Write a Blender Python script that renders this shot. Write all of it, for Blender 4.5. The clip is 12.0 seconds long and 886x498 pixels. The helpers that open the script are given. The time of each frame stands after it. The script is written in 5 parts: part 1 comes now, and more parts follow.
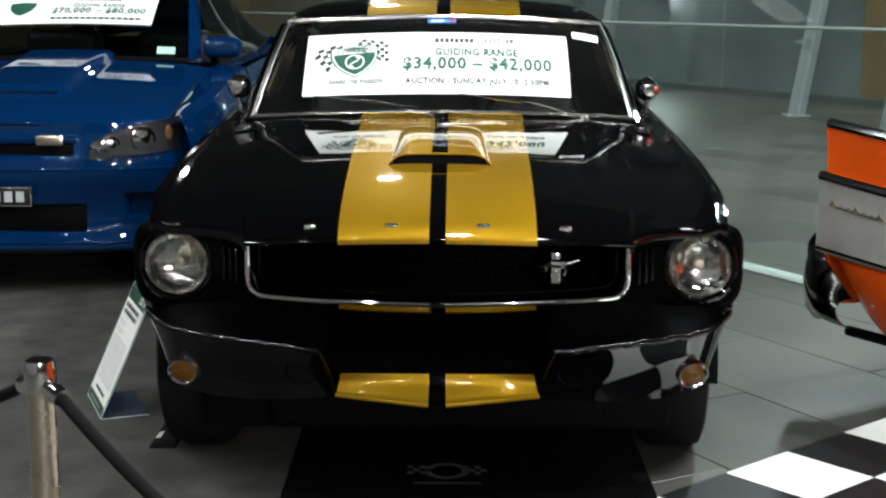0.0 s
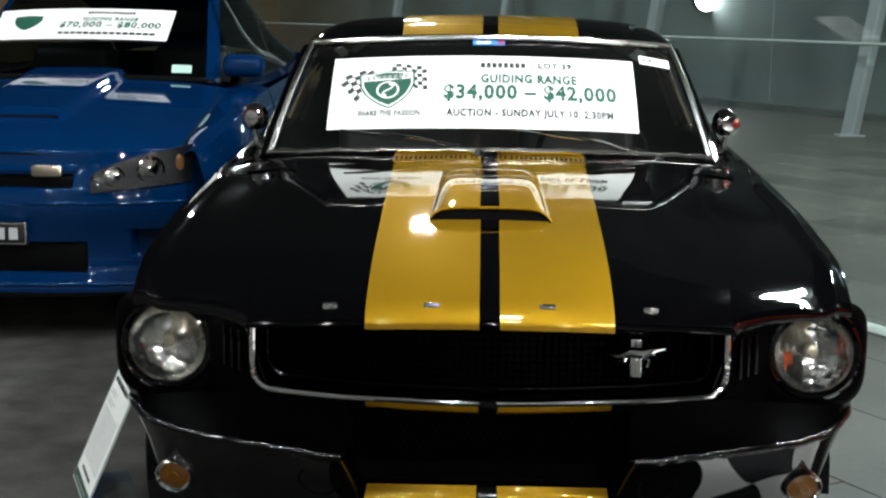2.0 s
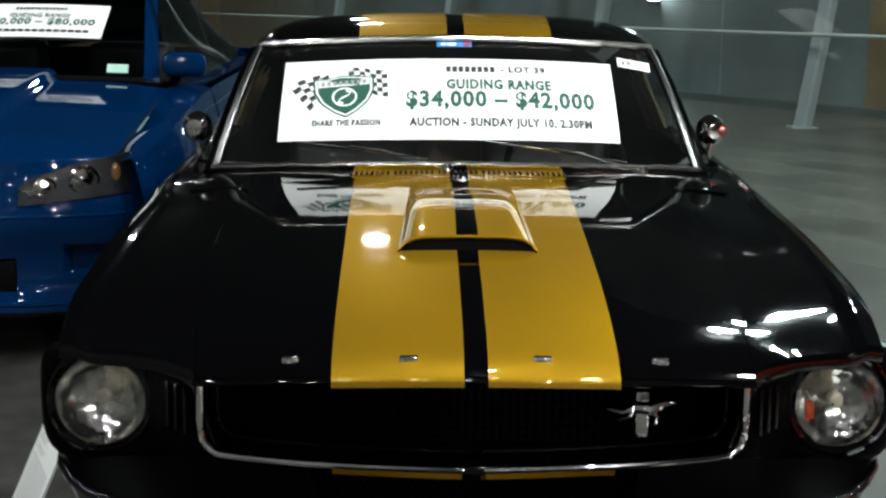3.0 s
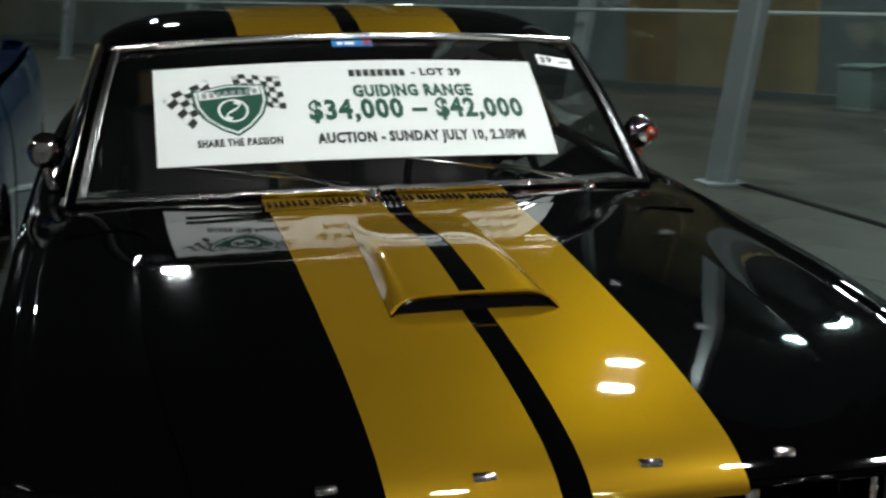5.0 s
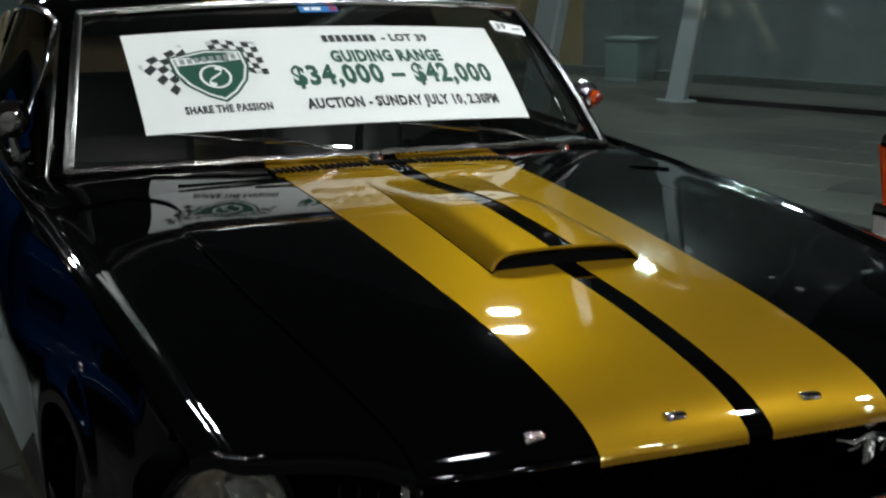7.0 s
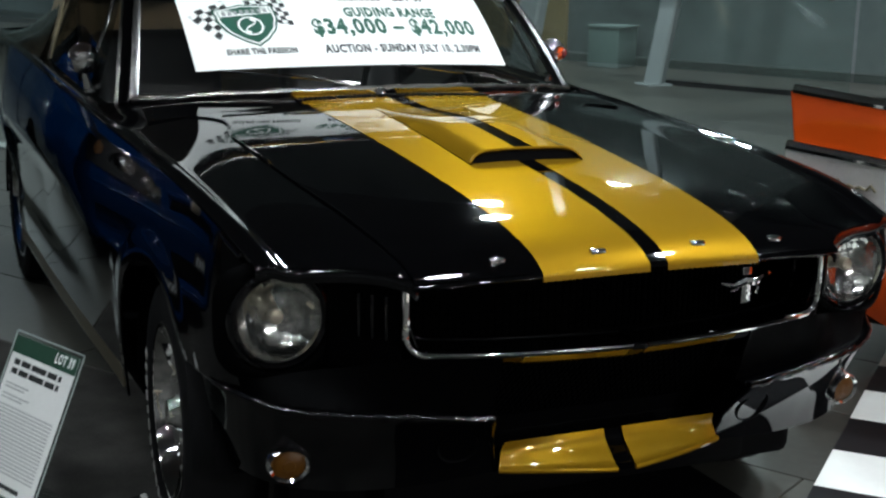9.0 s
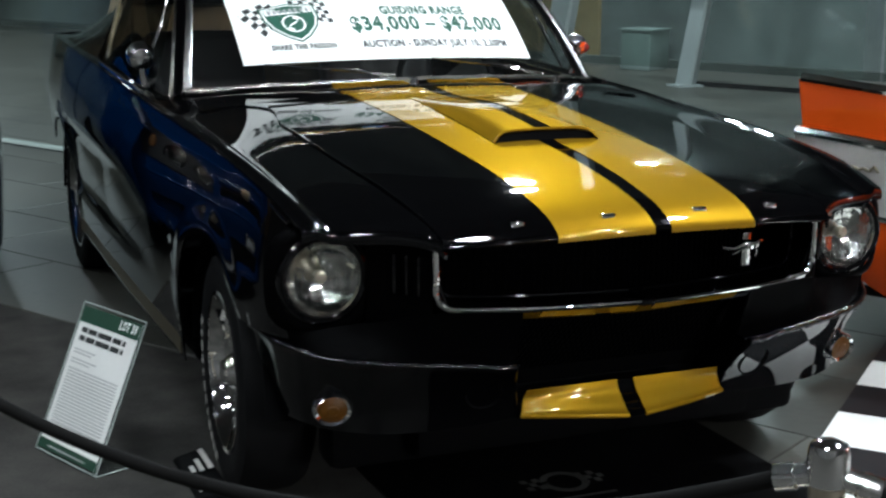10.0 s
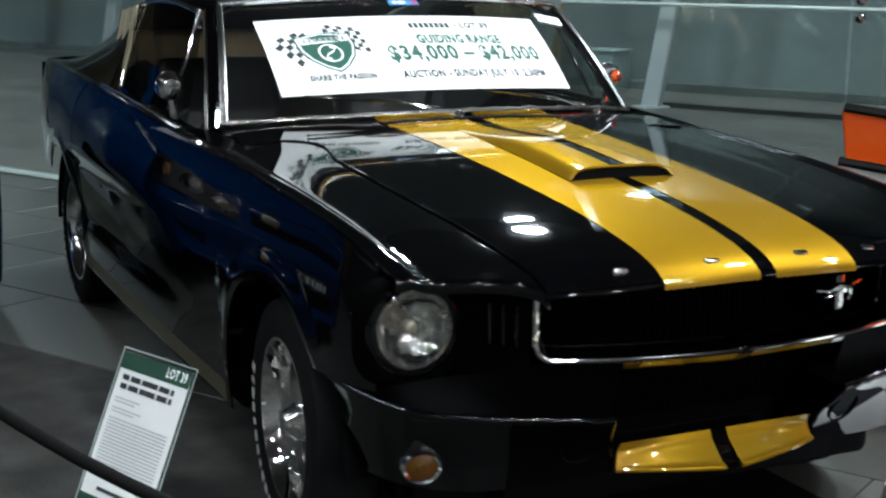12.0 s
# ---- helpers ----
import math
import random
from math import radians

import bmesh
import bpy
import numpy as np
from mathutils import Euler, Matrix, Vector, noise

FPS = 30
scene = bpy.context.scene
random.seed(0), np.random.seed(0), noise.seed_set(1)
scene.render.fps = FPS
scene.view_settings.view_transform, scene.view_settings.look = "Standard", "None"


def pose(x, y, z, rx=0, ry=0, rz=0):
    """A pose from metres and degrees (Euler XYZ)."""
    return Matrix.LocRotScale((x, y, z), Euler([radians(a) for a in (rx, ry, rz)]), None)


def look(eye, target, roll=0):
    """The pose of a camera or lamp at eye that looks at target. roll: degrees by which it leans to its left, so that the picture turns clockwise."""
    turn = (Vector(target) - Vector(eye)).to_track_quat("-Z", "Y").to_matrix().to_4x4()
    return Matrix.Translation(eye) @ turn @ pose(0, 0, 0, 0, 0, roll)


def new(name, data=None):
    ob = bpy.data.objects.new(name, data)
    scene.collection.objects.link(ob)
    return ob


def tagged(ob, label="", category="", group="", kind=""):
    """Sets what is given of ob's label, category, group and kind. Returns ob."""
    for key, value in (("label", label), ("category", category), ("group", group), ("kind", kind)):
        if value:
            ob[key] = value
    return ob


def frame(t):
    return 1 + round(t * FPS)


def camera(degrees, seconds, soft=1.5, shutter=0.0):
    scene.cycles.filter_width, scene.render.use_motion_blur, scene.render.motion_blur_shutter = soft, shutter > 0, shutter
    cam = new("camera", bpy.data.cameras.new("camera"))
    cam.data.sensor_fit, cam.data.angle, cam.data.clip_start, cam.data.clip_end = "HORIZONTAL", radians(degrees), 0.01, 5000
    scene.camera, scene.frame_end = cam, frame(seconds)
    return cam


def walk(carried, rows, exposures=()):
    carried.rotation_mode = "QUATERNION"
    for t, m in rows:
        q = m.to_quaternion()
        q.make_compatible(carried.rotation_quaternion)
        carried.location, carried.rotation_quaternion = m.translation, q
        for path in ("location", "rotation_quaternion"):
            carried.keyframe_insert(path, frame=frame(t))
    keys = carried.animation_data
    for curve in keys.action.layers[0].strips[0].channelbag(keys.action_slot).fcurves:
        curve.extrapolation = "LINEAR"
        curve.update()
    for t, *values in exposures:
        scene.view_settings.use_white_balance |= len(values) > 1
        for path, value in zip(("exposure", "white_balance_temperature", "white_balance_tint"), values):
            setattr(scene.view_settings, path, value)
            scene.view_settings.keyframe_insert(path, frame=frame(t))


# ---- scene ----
cam = camera(35.7, 12.0, soft=2.3, shutter=0.5)
PATH = [
    (0, (0.035, -3.641, 1.375), (0.023, -1.673, 1.02), 0.3),
    (0.5, (-0.014, -3.473, 1.374), (-0.036, -1.504, 1.022), 0.9),
    (1, (-0.073, -3.302, 1.39), (-0.07, -1.328, 1.068), -0.4),
    (1.5, (-0.056, -3.1, 1.392), (-0.082, -1.131, 1.041), -0.3),
    (2, (-0.017, -2.921, 1.401), (-0.074, -0.951, 1.06), 0.6),
    (2.5, (-0.021, -2.748, 1.404), (-0.072, -0.779, 1.054), 0.6),
    (2.7, (-0.049, -2.659, 1.421), (-0.06, -0.69, 1.071), 0.8),
    (4.3, (-0.237, -2.077, 1.446), (-0.142, -0.123, 1.03), -0.3),
    (4.5, (-0.301, -2.023, 1.462), (-0.151, -0.073, 1.046), 0.0),
    (5, (-0.535, -1.888, 1.472), (-0.123, 0.029, 1.081), -0.4),
    (5.5, (-0.692, -1.717, 1.468), (-0.182, 0.179, 1.084), 0.4),
    (6, (-0.832, -1.57, 1.468), (-0.233, 0.299, 1.086), 1.7),
    (6.5, (-0.999, -1.606, 1.449), (-0.247, 0.203, 1.048), 0.8),
    (7, (-1.157, -1.75, 1.454), (-0.371, 0.039, 1.027), 0.4),
    (7.2, (-1.197, -1.839, 1.44), (-0.399, -0.051, 1.032), 0.6),
    (8.8, (-1.503, -2.423, 1.403), (-0.672, -0.65, 0.994), 0.5),
    (9, (-1.485, -2.492, 1.403), (-0.684, -0.712, 0.968), 1.2),
    (9.5, (-1.498, -2.655, 1.397), (-0.726, -0.86, 0.972), 1.1),
    (10, (-1.593, -2.805, 1.38), (-0.843, -1.0, 0.957), 0.4),
    (10.3, (-1.614, -2.841, 1.393), (-0.906, -1.021, 0.963), 0.3),
    (10.5, (-1.624, -2.848, 1.388), (-0.898, -1.03, 0.982), 0.8),
    (11, (-1.67, -2.837, 1.393), (-0.931, -1.02, 1.001), 1.3),
    (11.5, (-1.697, -2.729, 1.39), (-0.925, -0.927, 0.992), 1.4),
    (12, (-1.84, -2.512, 1.408), (-1.0, -0.741, 1.009), 0.7),
]
walk(cam, [(t, look(eye, target, roll)) for t, eye, target, roll in PATH],
     [(0, 0.3, 6300, 10), (2.5, 0.1, 6300, 10), (4.5, -0.8, 6350, 10), (5.5, -1.1, 6300, 10), (7.0, -1.1, 6250, 10),
      (9.0, -0.4, 6000, 10), (10.5, 0.0, 5900, 10), (12, 0.15, 5850, 10)])

# ---- world and lights ----
# The hall lies askew to the car: D runs along its glass front, N across it.
D = Vector((0.487, -0.873, 0.0)).normalized()
N = Vector((0.873, 0.487, 0.0)).normalized()
HALL = pose(0, 0, 0, 0, 0, math.degrees(math.atan2(D.y, D.x)))
world = bpy.data.worlds.new("night")
scene.world = world
world.use_nodes = True
world.node_tree.nodes["Background"].inputs[0].default_value = (0.02, 0.025, 0.035, 1)
world.node_tree.nodes["Background"].inputs[1].default_value = 0.3
CEILING = 6.0
FLOOD = 3.5


def hall(d, n, z):
    return HALL @ Vector((d, n, z))


LAMPS = [(-5.1, 7.15, 320), (-4.35, 6.2, 320), (-12.2, 5.67, 300), (-18.0, 8.4, 300), (-5.9, 12.0, 300), (-25.0, 7.0, 520),
         (2.2, 5.4, 270), (-0.6, -2.6, 60), (3.4, 0.4, 140), (2.6, -1.0, 70), (1.0, 3.4, 320), (0.0, 0.3, 90),
         (13.0, -1.6, 410), (16.0, -4.6, 510), (-5.0, -5.2, 60)]
for d, n, power in LAMPS:
    light = bpy.data.lights.new("ceiling_lamp_light", "AREA")
    light.shape, light.size = "DISK", 0.36
    light.energy, light.color = power, (1.0, 0.98, 0.92) if d > 10 else (0.95, 1.0, 0.99)
    # the two far ones are unseen floods, hung low and aimed down the hall, added to brighten the cars' fronts
    at = look(hall(d, n, FLOOD), (0, 0, 0.6)) if d > 10 else Matrix.Translation(hall(d, n, CEILING))
    new("ceiling_lamp_light", light).matrix_world = at @ Matrix.Translation((0, 0, -0.14))


# ---- materials ----
def nodes_of(name):
    m = bpy.data.materials.new(name)
    m.use_nodes = True
    nt = m.node_tree
    return m, nt, nt.nodes["Principled BSDF"]


def varied(name, col, rough=0.5, metal=0.0, scale=6.0, amount=0.25, fine=90.0, bump=0.0, coat=0.0, spec=0.5, emit=0.0,
           spread=0.0):
    """A plain surface with colour and gloss varied at two scales, fine relief and an optional clear coat."""
    m, nt, p = nodes_of(name)
    geo = nt.nodes.new("ShaderNodeTexCoord")
    big, small = nt.nodes.new("ShaderNodeTexNoise"), nt.nodes.new("ShaderNodeTexNoise")
    big.inputs["Scale"].default_value, small.inputs["Scale"].default_value = scale, fine
    big.inputs["Detail"].default_value, small.inputs["Detail"].default_value = 5, 3
    for n in (big, small):
        nt.links.new(geo.outputs["Object"], n.inputs["Vector"])
    mixed = nt.nodes.new("ShaderNodeMath")
    mixed.operation = "MULTIPLY_ADD"
    nt.links.new(small.outputs["Fac"], mixed.inputs[0])
    mixed.inputs[1].default_value = 0.35
    nt.links.new(big.outputs["Fac"], mixed.inputs[2])
    total = mixed.outputs[0]
    if spread:
        info = nt.nodes.new("ShaderNodeObjectInfo")
        add = nt.nodes.new("ShaderNodeMath")
        add.operation = "MULTIPLY_ADD"
        add.inputs[1].default_value = spread
        nt.links.new(info.outputs["Random"], add.inputs[0])
        nt.links.new(total, add.inputs[2])
        total = add.outputs[0]
    ramp = nt.nodes.new("ShaderNodeMapRange")
    ramp.inputs[1].default_value, ramp.inputs[2].default_value = 0.35, 1.0 + spread
    ramp.inputs[3].default_value, ramp.inputs[4].default_value = 1 - amount, 1 + amount
    nt.links.new(total, ramp.inputs[0])
    tint = nt.nodes.new("ShaderNodeVectorMath")
    tint.operation = "SCALE"
    tint.inputs[0].default_value = col
    nt.links.new(ramp.outputs[0], tint.inputs["Scale"])
    nt.links.new(tint.outputs[0], p.inputs["Base Color"])
    gloss = nt.nodes.new("ShaderNodeMapRange")
    gloss.inputs[3].default_value, gloss.inputs[4].default_value = rough * 0.85, min(1, rough * 1.15)
    nt.links.new(big.outputs["Fac"], gloss.inputs[0])
    nt.links.new(gloss.outputs[0], p.inputs["Roughness"])
    p.inputs["Metallic"].default_value = metal
    p.inputs["Specular IOR Level"].default_value = spec
    p.inputs["Coat Weight"].default_value = coat
    p.inputs["Coat Roughness"].default_value = 0.03
    if bump:
        b = nt.nodes.new("ShaderNodeBump")
        b.inputs["Strength"].default_value, b.inputs["Distance"].default_value = bump, 0.002
        nt.links.new(total, b.inputs["Height"])
        nt.links.new(b.outputs[0], p.inputs["Normal"])
    if emit:
        p.inputs["Emission Color"].default_value = (*col, 1)
        p.inputs["Emission Strength"].default_value = emit
    return m


def thin_glass(name, col=(1, 1, 1), rough=0.0, base=0.045, dust_haze=0.0):
    """A clear pane: it lets light through and mirrors at its surface, most where it is seen edge-on; an uneven pale
    film for dust and haze lies on it.
    """
    m, nt, p = nodes_of(name)
    nt.nodes.remove(p)
    clear, gloss, mix = nt.nodes.new("ShaderNodeBsdfTransparent"), nt.nodes.new("ShaderNodeBsdfGlossy"), nt.nodes.new("ShaderNodeMixShader")
    edge, power, share = nt.nodes.new("ShaderNodeLayerWeight"), nt.nodes.new("ShaderNodeMath"), nt.nodes.new("ShaderNodeMath")
    clear.inputs[0].default_value = (*col, 1)
    gloss.inputs["Roughness"].default_value = rough
    edge.inputs[0].default_value = 0.5
    power.operation, power.inputs[1].default_value = "POWER", 5.0
    share.operation, share.inputs[1].default_value, share.inputs[2].default_value = "MULTIPLY_ADD", 1 - base, base
    nt.links.new(edge.outputs["Facing"], power.inputs[0])
    nt.links.new(power.outputs[0], share.inputs[0])
    nt.links.new(share.outputs[0], mix.inputs[0])
    nt.links.new(clear.outputs[0], mix.inputs[1])
    nt.links.new(gloss.outputs[0], mix.inputs[2])
    last = mix
    if dust_haze:
        film, over, patch = nt.nodes.new("ShaderNodeBsdfDiffuse"), nt.nodes.new("ShaderNodeMixShader"), nt.nodes.new("ShaderNodeTexNoise")
        amount, coord = nt.nodes.new("ShaderNodeMapRange"), nt.nodes.new("ShaderNodeTexCoord")
        film.inputs[0].default_value = (0.6, 0.64, 0.63, 1)
        patch.inputs["Scale"].default_value, patch.inputs["Detail"].default_value = 2.6, 6
        amount.inputs[1].default_value, amount.inputs[2].default_value = 0.3, 0.7
        amount.inputs[3].default_value, amount.inputs[4].default_value = 0.4 * dust_haze, 1.6 * dust_haze
        nt.links.new(coord.outputs["Object"], patch.inputs["Vector"])
        nt.links.new(patch.outputs["Fac"], amount.inputs[0])
        nt.links.new(amount.outputs[0], over.inputs[0])
        nt.links.new(mix.outputs[0], over.inputs[1])
        nt.links.new(film.outputs[0], over.inputs[2])
        last = over
    nt.links.new(last.outputs[0], nt.nodes["Material Output"].inputs[0])
    return m


BLACK = varied("black_paint", (0.0008, 0.0008, 0.001), 0.5, 0, 3, 0.2, 60, 0.0, coat=1.0, spec=0.0)
SATIN = varied("satin_black", (0.0006, 0.0006, 0.0007), 0.5, 0, 6, 0.2, 80, spec=0.02)
GOLD = varied("gold_paint", (0.228, 0.126, 0.006), 0.42, 0.5, 3, 0.10, 400, 0.03, coat=1.0, spec=0.0)
CHROME = varied("chrome", (0.84, 0.84, 0.82), 0.06, 1.0, 8, 0.05, 60)
TRIM_CHROME = varied("worn_chrome", (0.17, 0.168, 0.16), 0.26, 1.0, 16, 0.25, 120, 0.15)
BRIGHT_TRIM = varied("bright_trim", (0.7, 0.68, 0.63), 0.17, 1.0, 16, 0.1, 120, 0.2)
STEEL = varied("brushed_steel", (0.66, 0.59, 0.47), 0.28, 1.0, 10, 0.12, 200)
MATT_BLACK = varied("matt_black", (0.0012, 0.0012, 0.0014), 0.7, 0, 10, 0.3, 100, 0.1, spec=0.05)
RUBBER = varied("tyre_rubber", (0.003, 0.003, 0.0032), 0.7, 0, 12, 0.3, 120, 0.3, spec=0.12)
PAPER = varied("white_card", (0.93, 0.93, 0.91), 0.55, 0, 4, 0.02, 60)
SHEET = varied("off_white_sheet", (0.72, 0.73, 0.70), 0.5, 0, 6, 0.05, 60)
WHITE = varied("white_lettering", (0.45, 0.44, 0.41), 0.6, 0, 20, 0.1, 100)
INK_GREEN = varied("green_ink", (0.01, 0.085, 0.052), 0.5, 0, 10, 0.1, 100)
INK_BLACK = varied("black_ink", (0.02, 0.022, 0.022), 0.5, 0, 10, 0.1, 100)
INK_PALE = varied("pale_grey_ink", (0.42, 0.43, 0.42), 0.6, 0, 9, 0.1, 60)
HEADER_GREEN = varied("dark_green_print", (0.014, 0.052, 0.03), 0.45, 0, 9, 0.25, 60)
ACRYLIC_EDGE = varied("acrylic_edge", (0.36, 0.42, 0.39), 0.3, 0, 9, 0.2, 60)
INK_GREY = varied("grey_ink", (0.33, 0.34, 0.34), 0.5, 0, 10, 0.1, 100)
PALE_INK = varied("pale_grey_ink", (0.58, 0.59, 0.58), 0.5, 0, 10, 0.1, 100)
STICK_BLUE = varied("blue_sticker", (0.03, 0.2, 0.5), 0.4, 0, 10, 0.1, 100)
STICK_RED = varied("red_sticker", (0.3, 0.05, 0.12), 0.4, 0, 10, 0.1, 100)
BLUE = varied("blue_paint", (0.0004, 0.0135, 0.054), 0.5, 0.0, 4, 0.08, 500, 0.02, coat=1.0, spec=0.0)
ORANGE = varied("orange_paint", (0.42, 0.05, 0.004), 0.5, 0.05, 4, 0.1, 300, 0.02, coat=1.0, spec=0.0)
LAMP_BLACK = varied("lamp_housing", (0.008, 0.008, 0.009), 0.35, 0.0, 14, 0.5, 80, spec=0.15)
AMBER_PALE = varied("pale_amber_lens", (0.12, 0.06, 0.025), 0.2, 0, 30, 0.25, 160, 0.4, coat=0.8)
AMBER = varied("amber_lens", (0.06, 0.023, 0.0008), 0.4, 0, 30, 0.25, 160, 0.5, coat=0.15, spec=0.2)
RED_LENS = varied("red_lens", (0.13, 0.012, 0.008), 0.2, 0, 30, 0.2, 160, 0.3, coat=0.8)
# the pale film on these panes also paints haze that lifts dark views
GLASS = thin_glass("clear_glass", (0.91, 0.96, 0.945), dust_haze=0.02)
WINDSCREEN = thin_glass("windscreen_glass", (0.98, 0.99, 0.98), base=0.065, dust_haze=0.005)
DARK_GLASS = thin_glass("tinted_glass", (0.8, 0.85, 0.83))
TINTED = thin_glass("dark_tinted_glass", (0.22, 0.25, 0.25))
SIDE_GLASS = thin_glass("side_glass", (0.42, 0.45, 0.44))
LAMP_COVER = thin_glass("lamp_cover", (0.95, 0.96, 0.96), base=0.012)
ACRYLIC = thin_glass("clear_acrylic", (0.95, 0.97, 0.96), base=0.02, dust_haze=0.01)
SLAB = varied("bluestone_slab", (0.047, 0.0462, 0.0385), 0.42, 0, 1.7, 0.8, 30, 0.25, spec=0.3, spread=0.3)
JOINT = varied("dark_joint", (0.034, 0.034, 0.03), 0.8, 0, 5, 0.3, 80)
CARPET = varied("dark_grey_carpet", (0.036, 0.0345, 0.031), 0.95, 0, 6.0, 0.75, 120, 0.6, spec=0.2)
TILE_WHITE = varied("white_vinyl_tile", (0.78, 0.78, 0.74), 0.3, 0, 7, 0.06, 60, 0.05)
TILE_BLACK = varied("black_vinyl_tile", (0.009, 0.009, 0.010), 0.4, 0, 7, 0.3, 60, 0.05, spec=0.15)
STRIP = varied("pale_metal_channel", (0.29, 0.32, 0.30), 0.45, 0.3, 5, 0.12, 90)
COLUMN = varied("pale_grey_paint", (0.18, 0.2, 0.2), 0.5, 0, 3, 0.12, 60, 0.05)
WALL = varied("dark_grey_wall", (0.09, 0.09, 0.088), 0.7, 0, 0.8, 0.5, 12, 0.1)
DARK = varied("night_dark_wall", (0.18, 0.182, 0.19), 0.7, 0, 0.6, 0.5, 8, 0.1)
BROWN = varied("brown_timber", (0.30, 0.16, 0.065), 0.5, 0, 2, 0.4, 30, 0.1)
TIMBER = varied("brown_wall_panels", (0.3, 0.19, 0.09), 0.6, 0, 0.8, 0.6, 14, 0.1)
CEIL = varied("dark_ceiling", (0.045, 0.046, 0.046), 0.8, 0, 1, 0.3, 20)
LAMP_GLOW = varied("lamp_glow", (0.97, 1.0, 0.98), 0.5, 0, 5, 0.0, 50, emit=60)
SPOT_GLOW = varied("spot_glow", (0.97, 1.0, 0.98), 0.5, 0, 5, 0.0, 50, emit=360)
SEAT = varied("black_vinyl", (0.005, 0.005, 0.0055), 0.45, 0, 20, 0.3, 150, 0.2)
CABIN = varied("brown_cabin_trim", (0.2, 0.15, 0.07), 0.6, 0, 8, 0.3, 60)
TAN = varied("tan_trim", (0.3, 0.25, 0.15), 0.35, 0.4, 12, 0.2, 80)
ROCKER = varied("dull_moulding", (0.16, 0.14, 0.09), 0.35, 0.8, 10, 0.2, 80)
RIBBED = varied("ribbed_aluminium", (0.40, 0.385, 0.36), 0.45, 0.8, 8, 0.15, 120)
MESH_GREY = varied("mesh_grey", (0.0006, 0.0006, 0.0007), 0.6, 0.0, 20, 0.2, 100, spec=0.0)
BLACK.node_tree.nodes["Principled BSDF"].inputs["Coat IOR"].default_value = 1.43
BLUE.node_tree.nodes["Principled BSDF"].inputs["Coat IOR"].default_value = 1.4


def orange_peel(m, scale, strength):
    """A faint unevenness of the clear coat, so that what it mirrors wavers."""
    nt = m.node_tree
    noise, coord, bump = nt.nodes.new("ShaderNodeTexNoise"), nt.nodes.new("ShaderNodeTexCoord"), nt.nodes.new("ShaderNodeBump")
    noise.inputs["Scale"].default_value, noise.inputs["Detail"].default_value = scale, 2
    bump.inputs["Strength"].default_value, bump.inputs["Distance"].default_value = strength, 0.002
    nt.links.new(coord.outputs["Object"], noise.inputs["Vector"])
    nt.links.new(noise.outputs["Fac"], bump.inputs["Height"])
    nt.links.new(bump.outputs[0], nt.nodes["Principled BSDF"].inputs["Coat Normal"])


for paint in (BLACK, GOLD, BLUE, ORANGE):
    orange_peel(paint, 16, 0.07)
GOLD.node_tree.nodes["Principled BSDF"].inputs["Specular Tint"].default_value = (1.0, 0.8, 0.45, 1)


# ---- mesh helpers ----
def part(name, bm, material, parent=None, label="", smooth=True, solid=0.0, angle=35):
    """Links a bmesh as one mesh object under a thing or under a part."""
    me = bpy.data.meshes.new(name)
    bmesh.ops.recalc_face_normals(bm, faces=bm.faces)
    if smooth:
        for f in bm.faces:
            f.smooth = True
        for e in bm.edges:
            if len(e.link_faces) == 2 and e.calc_face_angle(0) > radians(angle):
                e.smooth = False
    bm.to_mesh(me)
    bm.free()
    me.materials.append(material)
    ob = new(name, me)
    ob.parent = parent
    if solid:
        mod = ob.modifiers.new("thickness", "SOLIDIFY")
        mod.thickness, mod.offset = solid, 0
        crisp = ob.modifiers.new("crisp_edges", "EDGE_SPLIT")
        crisp.split_angle = radians(max(55, angle))
    if label:
        ob["label"] = label
    return ob


def thing(name, label, category, m=None, group="", kind=""):
    ob = new(name)
    ob.empty_display_size = 0.1
    if m is not None:
        ob.matrix_basis = m
    return tagged(ob, label, category, group, kind)


def curve(xs, ys):
    """A smooth function through the points (xs, ys)."""
    xs, ys = np.array(xs, float), np.array(ys, float)
    s = np.gradient(ys, xs)

    def f(x):
        x = min(max(x, xs[0]), xs[-1])
        i = min(max(int(np.searchsorted(xs, x)) - 1, 0), len(xs) - 2)
        h = xs[i + 1] - xs[i]
        t = (x - xs[i]) / h
        return float((2 * t**3 - 3 * t**2 + 1) * ys[i] + (t**3 - 2 * t**2 + t) * h * s[i] + (3 * t**2 - 2 * t**3) * ys[i + 1]
                     + (t**3 - t**2) * h * s[i + 1])
    return f


def grid(fn, nu, nv, bm=None):
    """A sheet through fn(u, v), u and v from 0 to 1."""
    bm = bm or bmesh.new()
    rows = [[bm.verts.new(fn(i / nu, j / nv)) for j in range(nv + 1)] for i in range(nu + 1)]
    for i in range(nu):
        for j in range(nv):
            bm.faces.new((rows[i][j], rows[i + 1][j], rows[i + 1][j + 1], rows[i][j + 1]))
    return bm


def box(lo, hi, bevel=0.0, bm=None, seg=2):
    bm = bm or bmesh.new()
    c = [(a + b) / 2 for a, b in zip(lo, hi)]
    m = Matrix.Translation(c) @ Matrix.Diagonal((*[b - a for a, b in zip(lo, hi)], 1))
    made = bmesh.ops.create_cube(bm, size=1, matrix=m)["verts"]
    if bevel:
        es = {e for v in made for e in v.link_edges}
        bmesh.ops.bevel(bm, geom=list(es), offset=bevel, segments=seg, affect="EDGES", profile=0.5)
    return bm


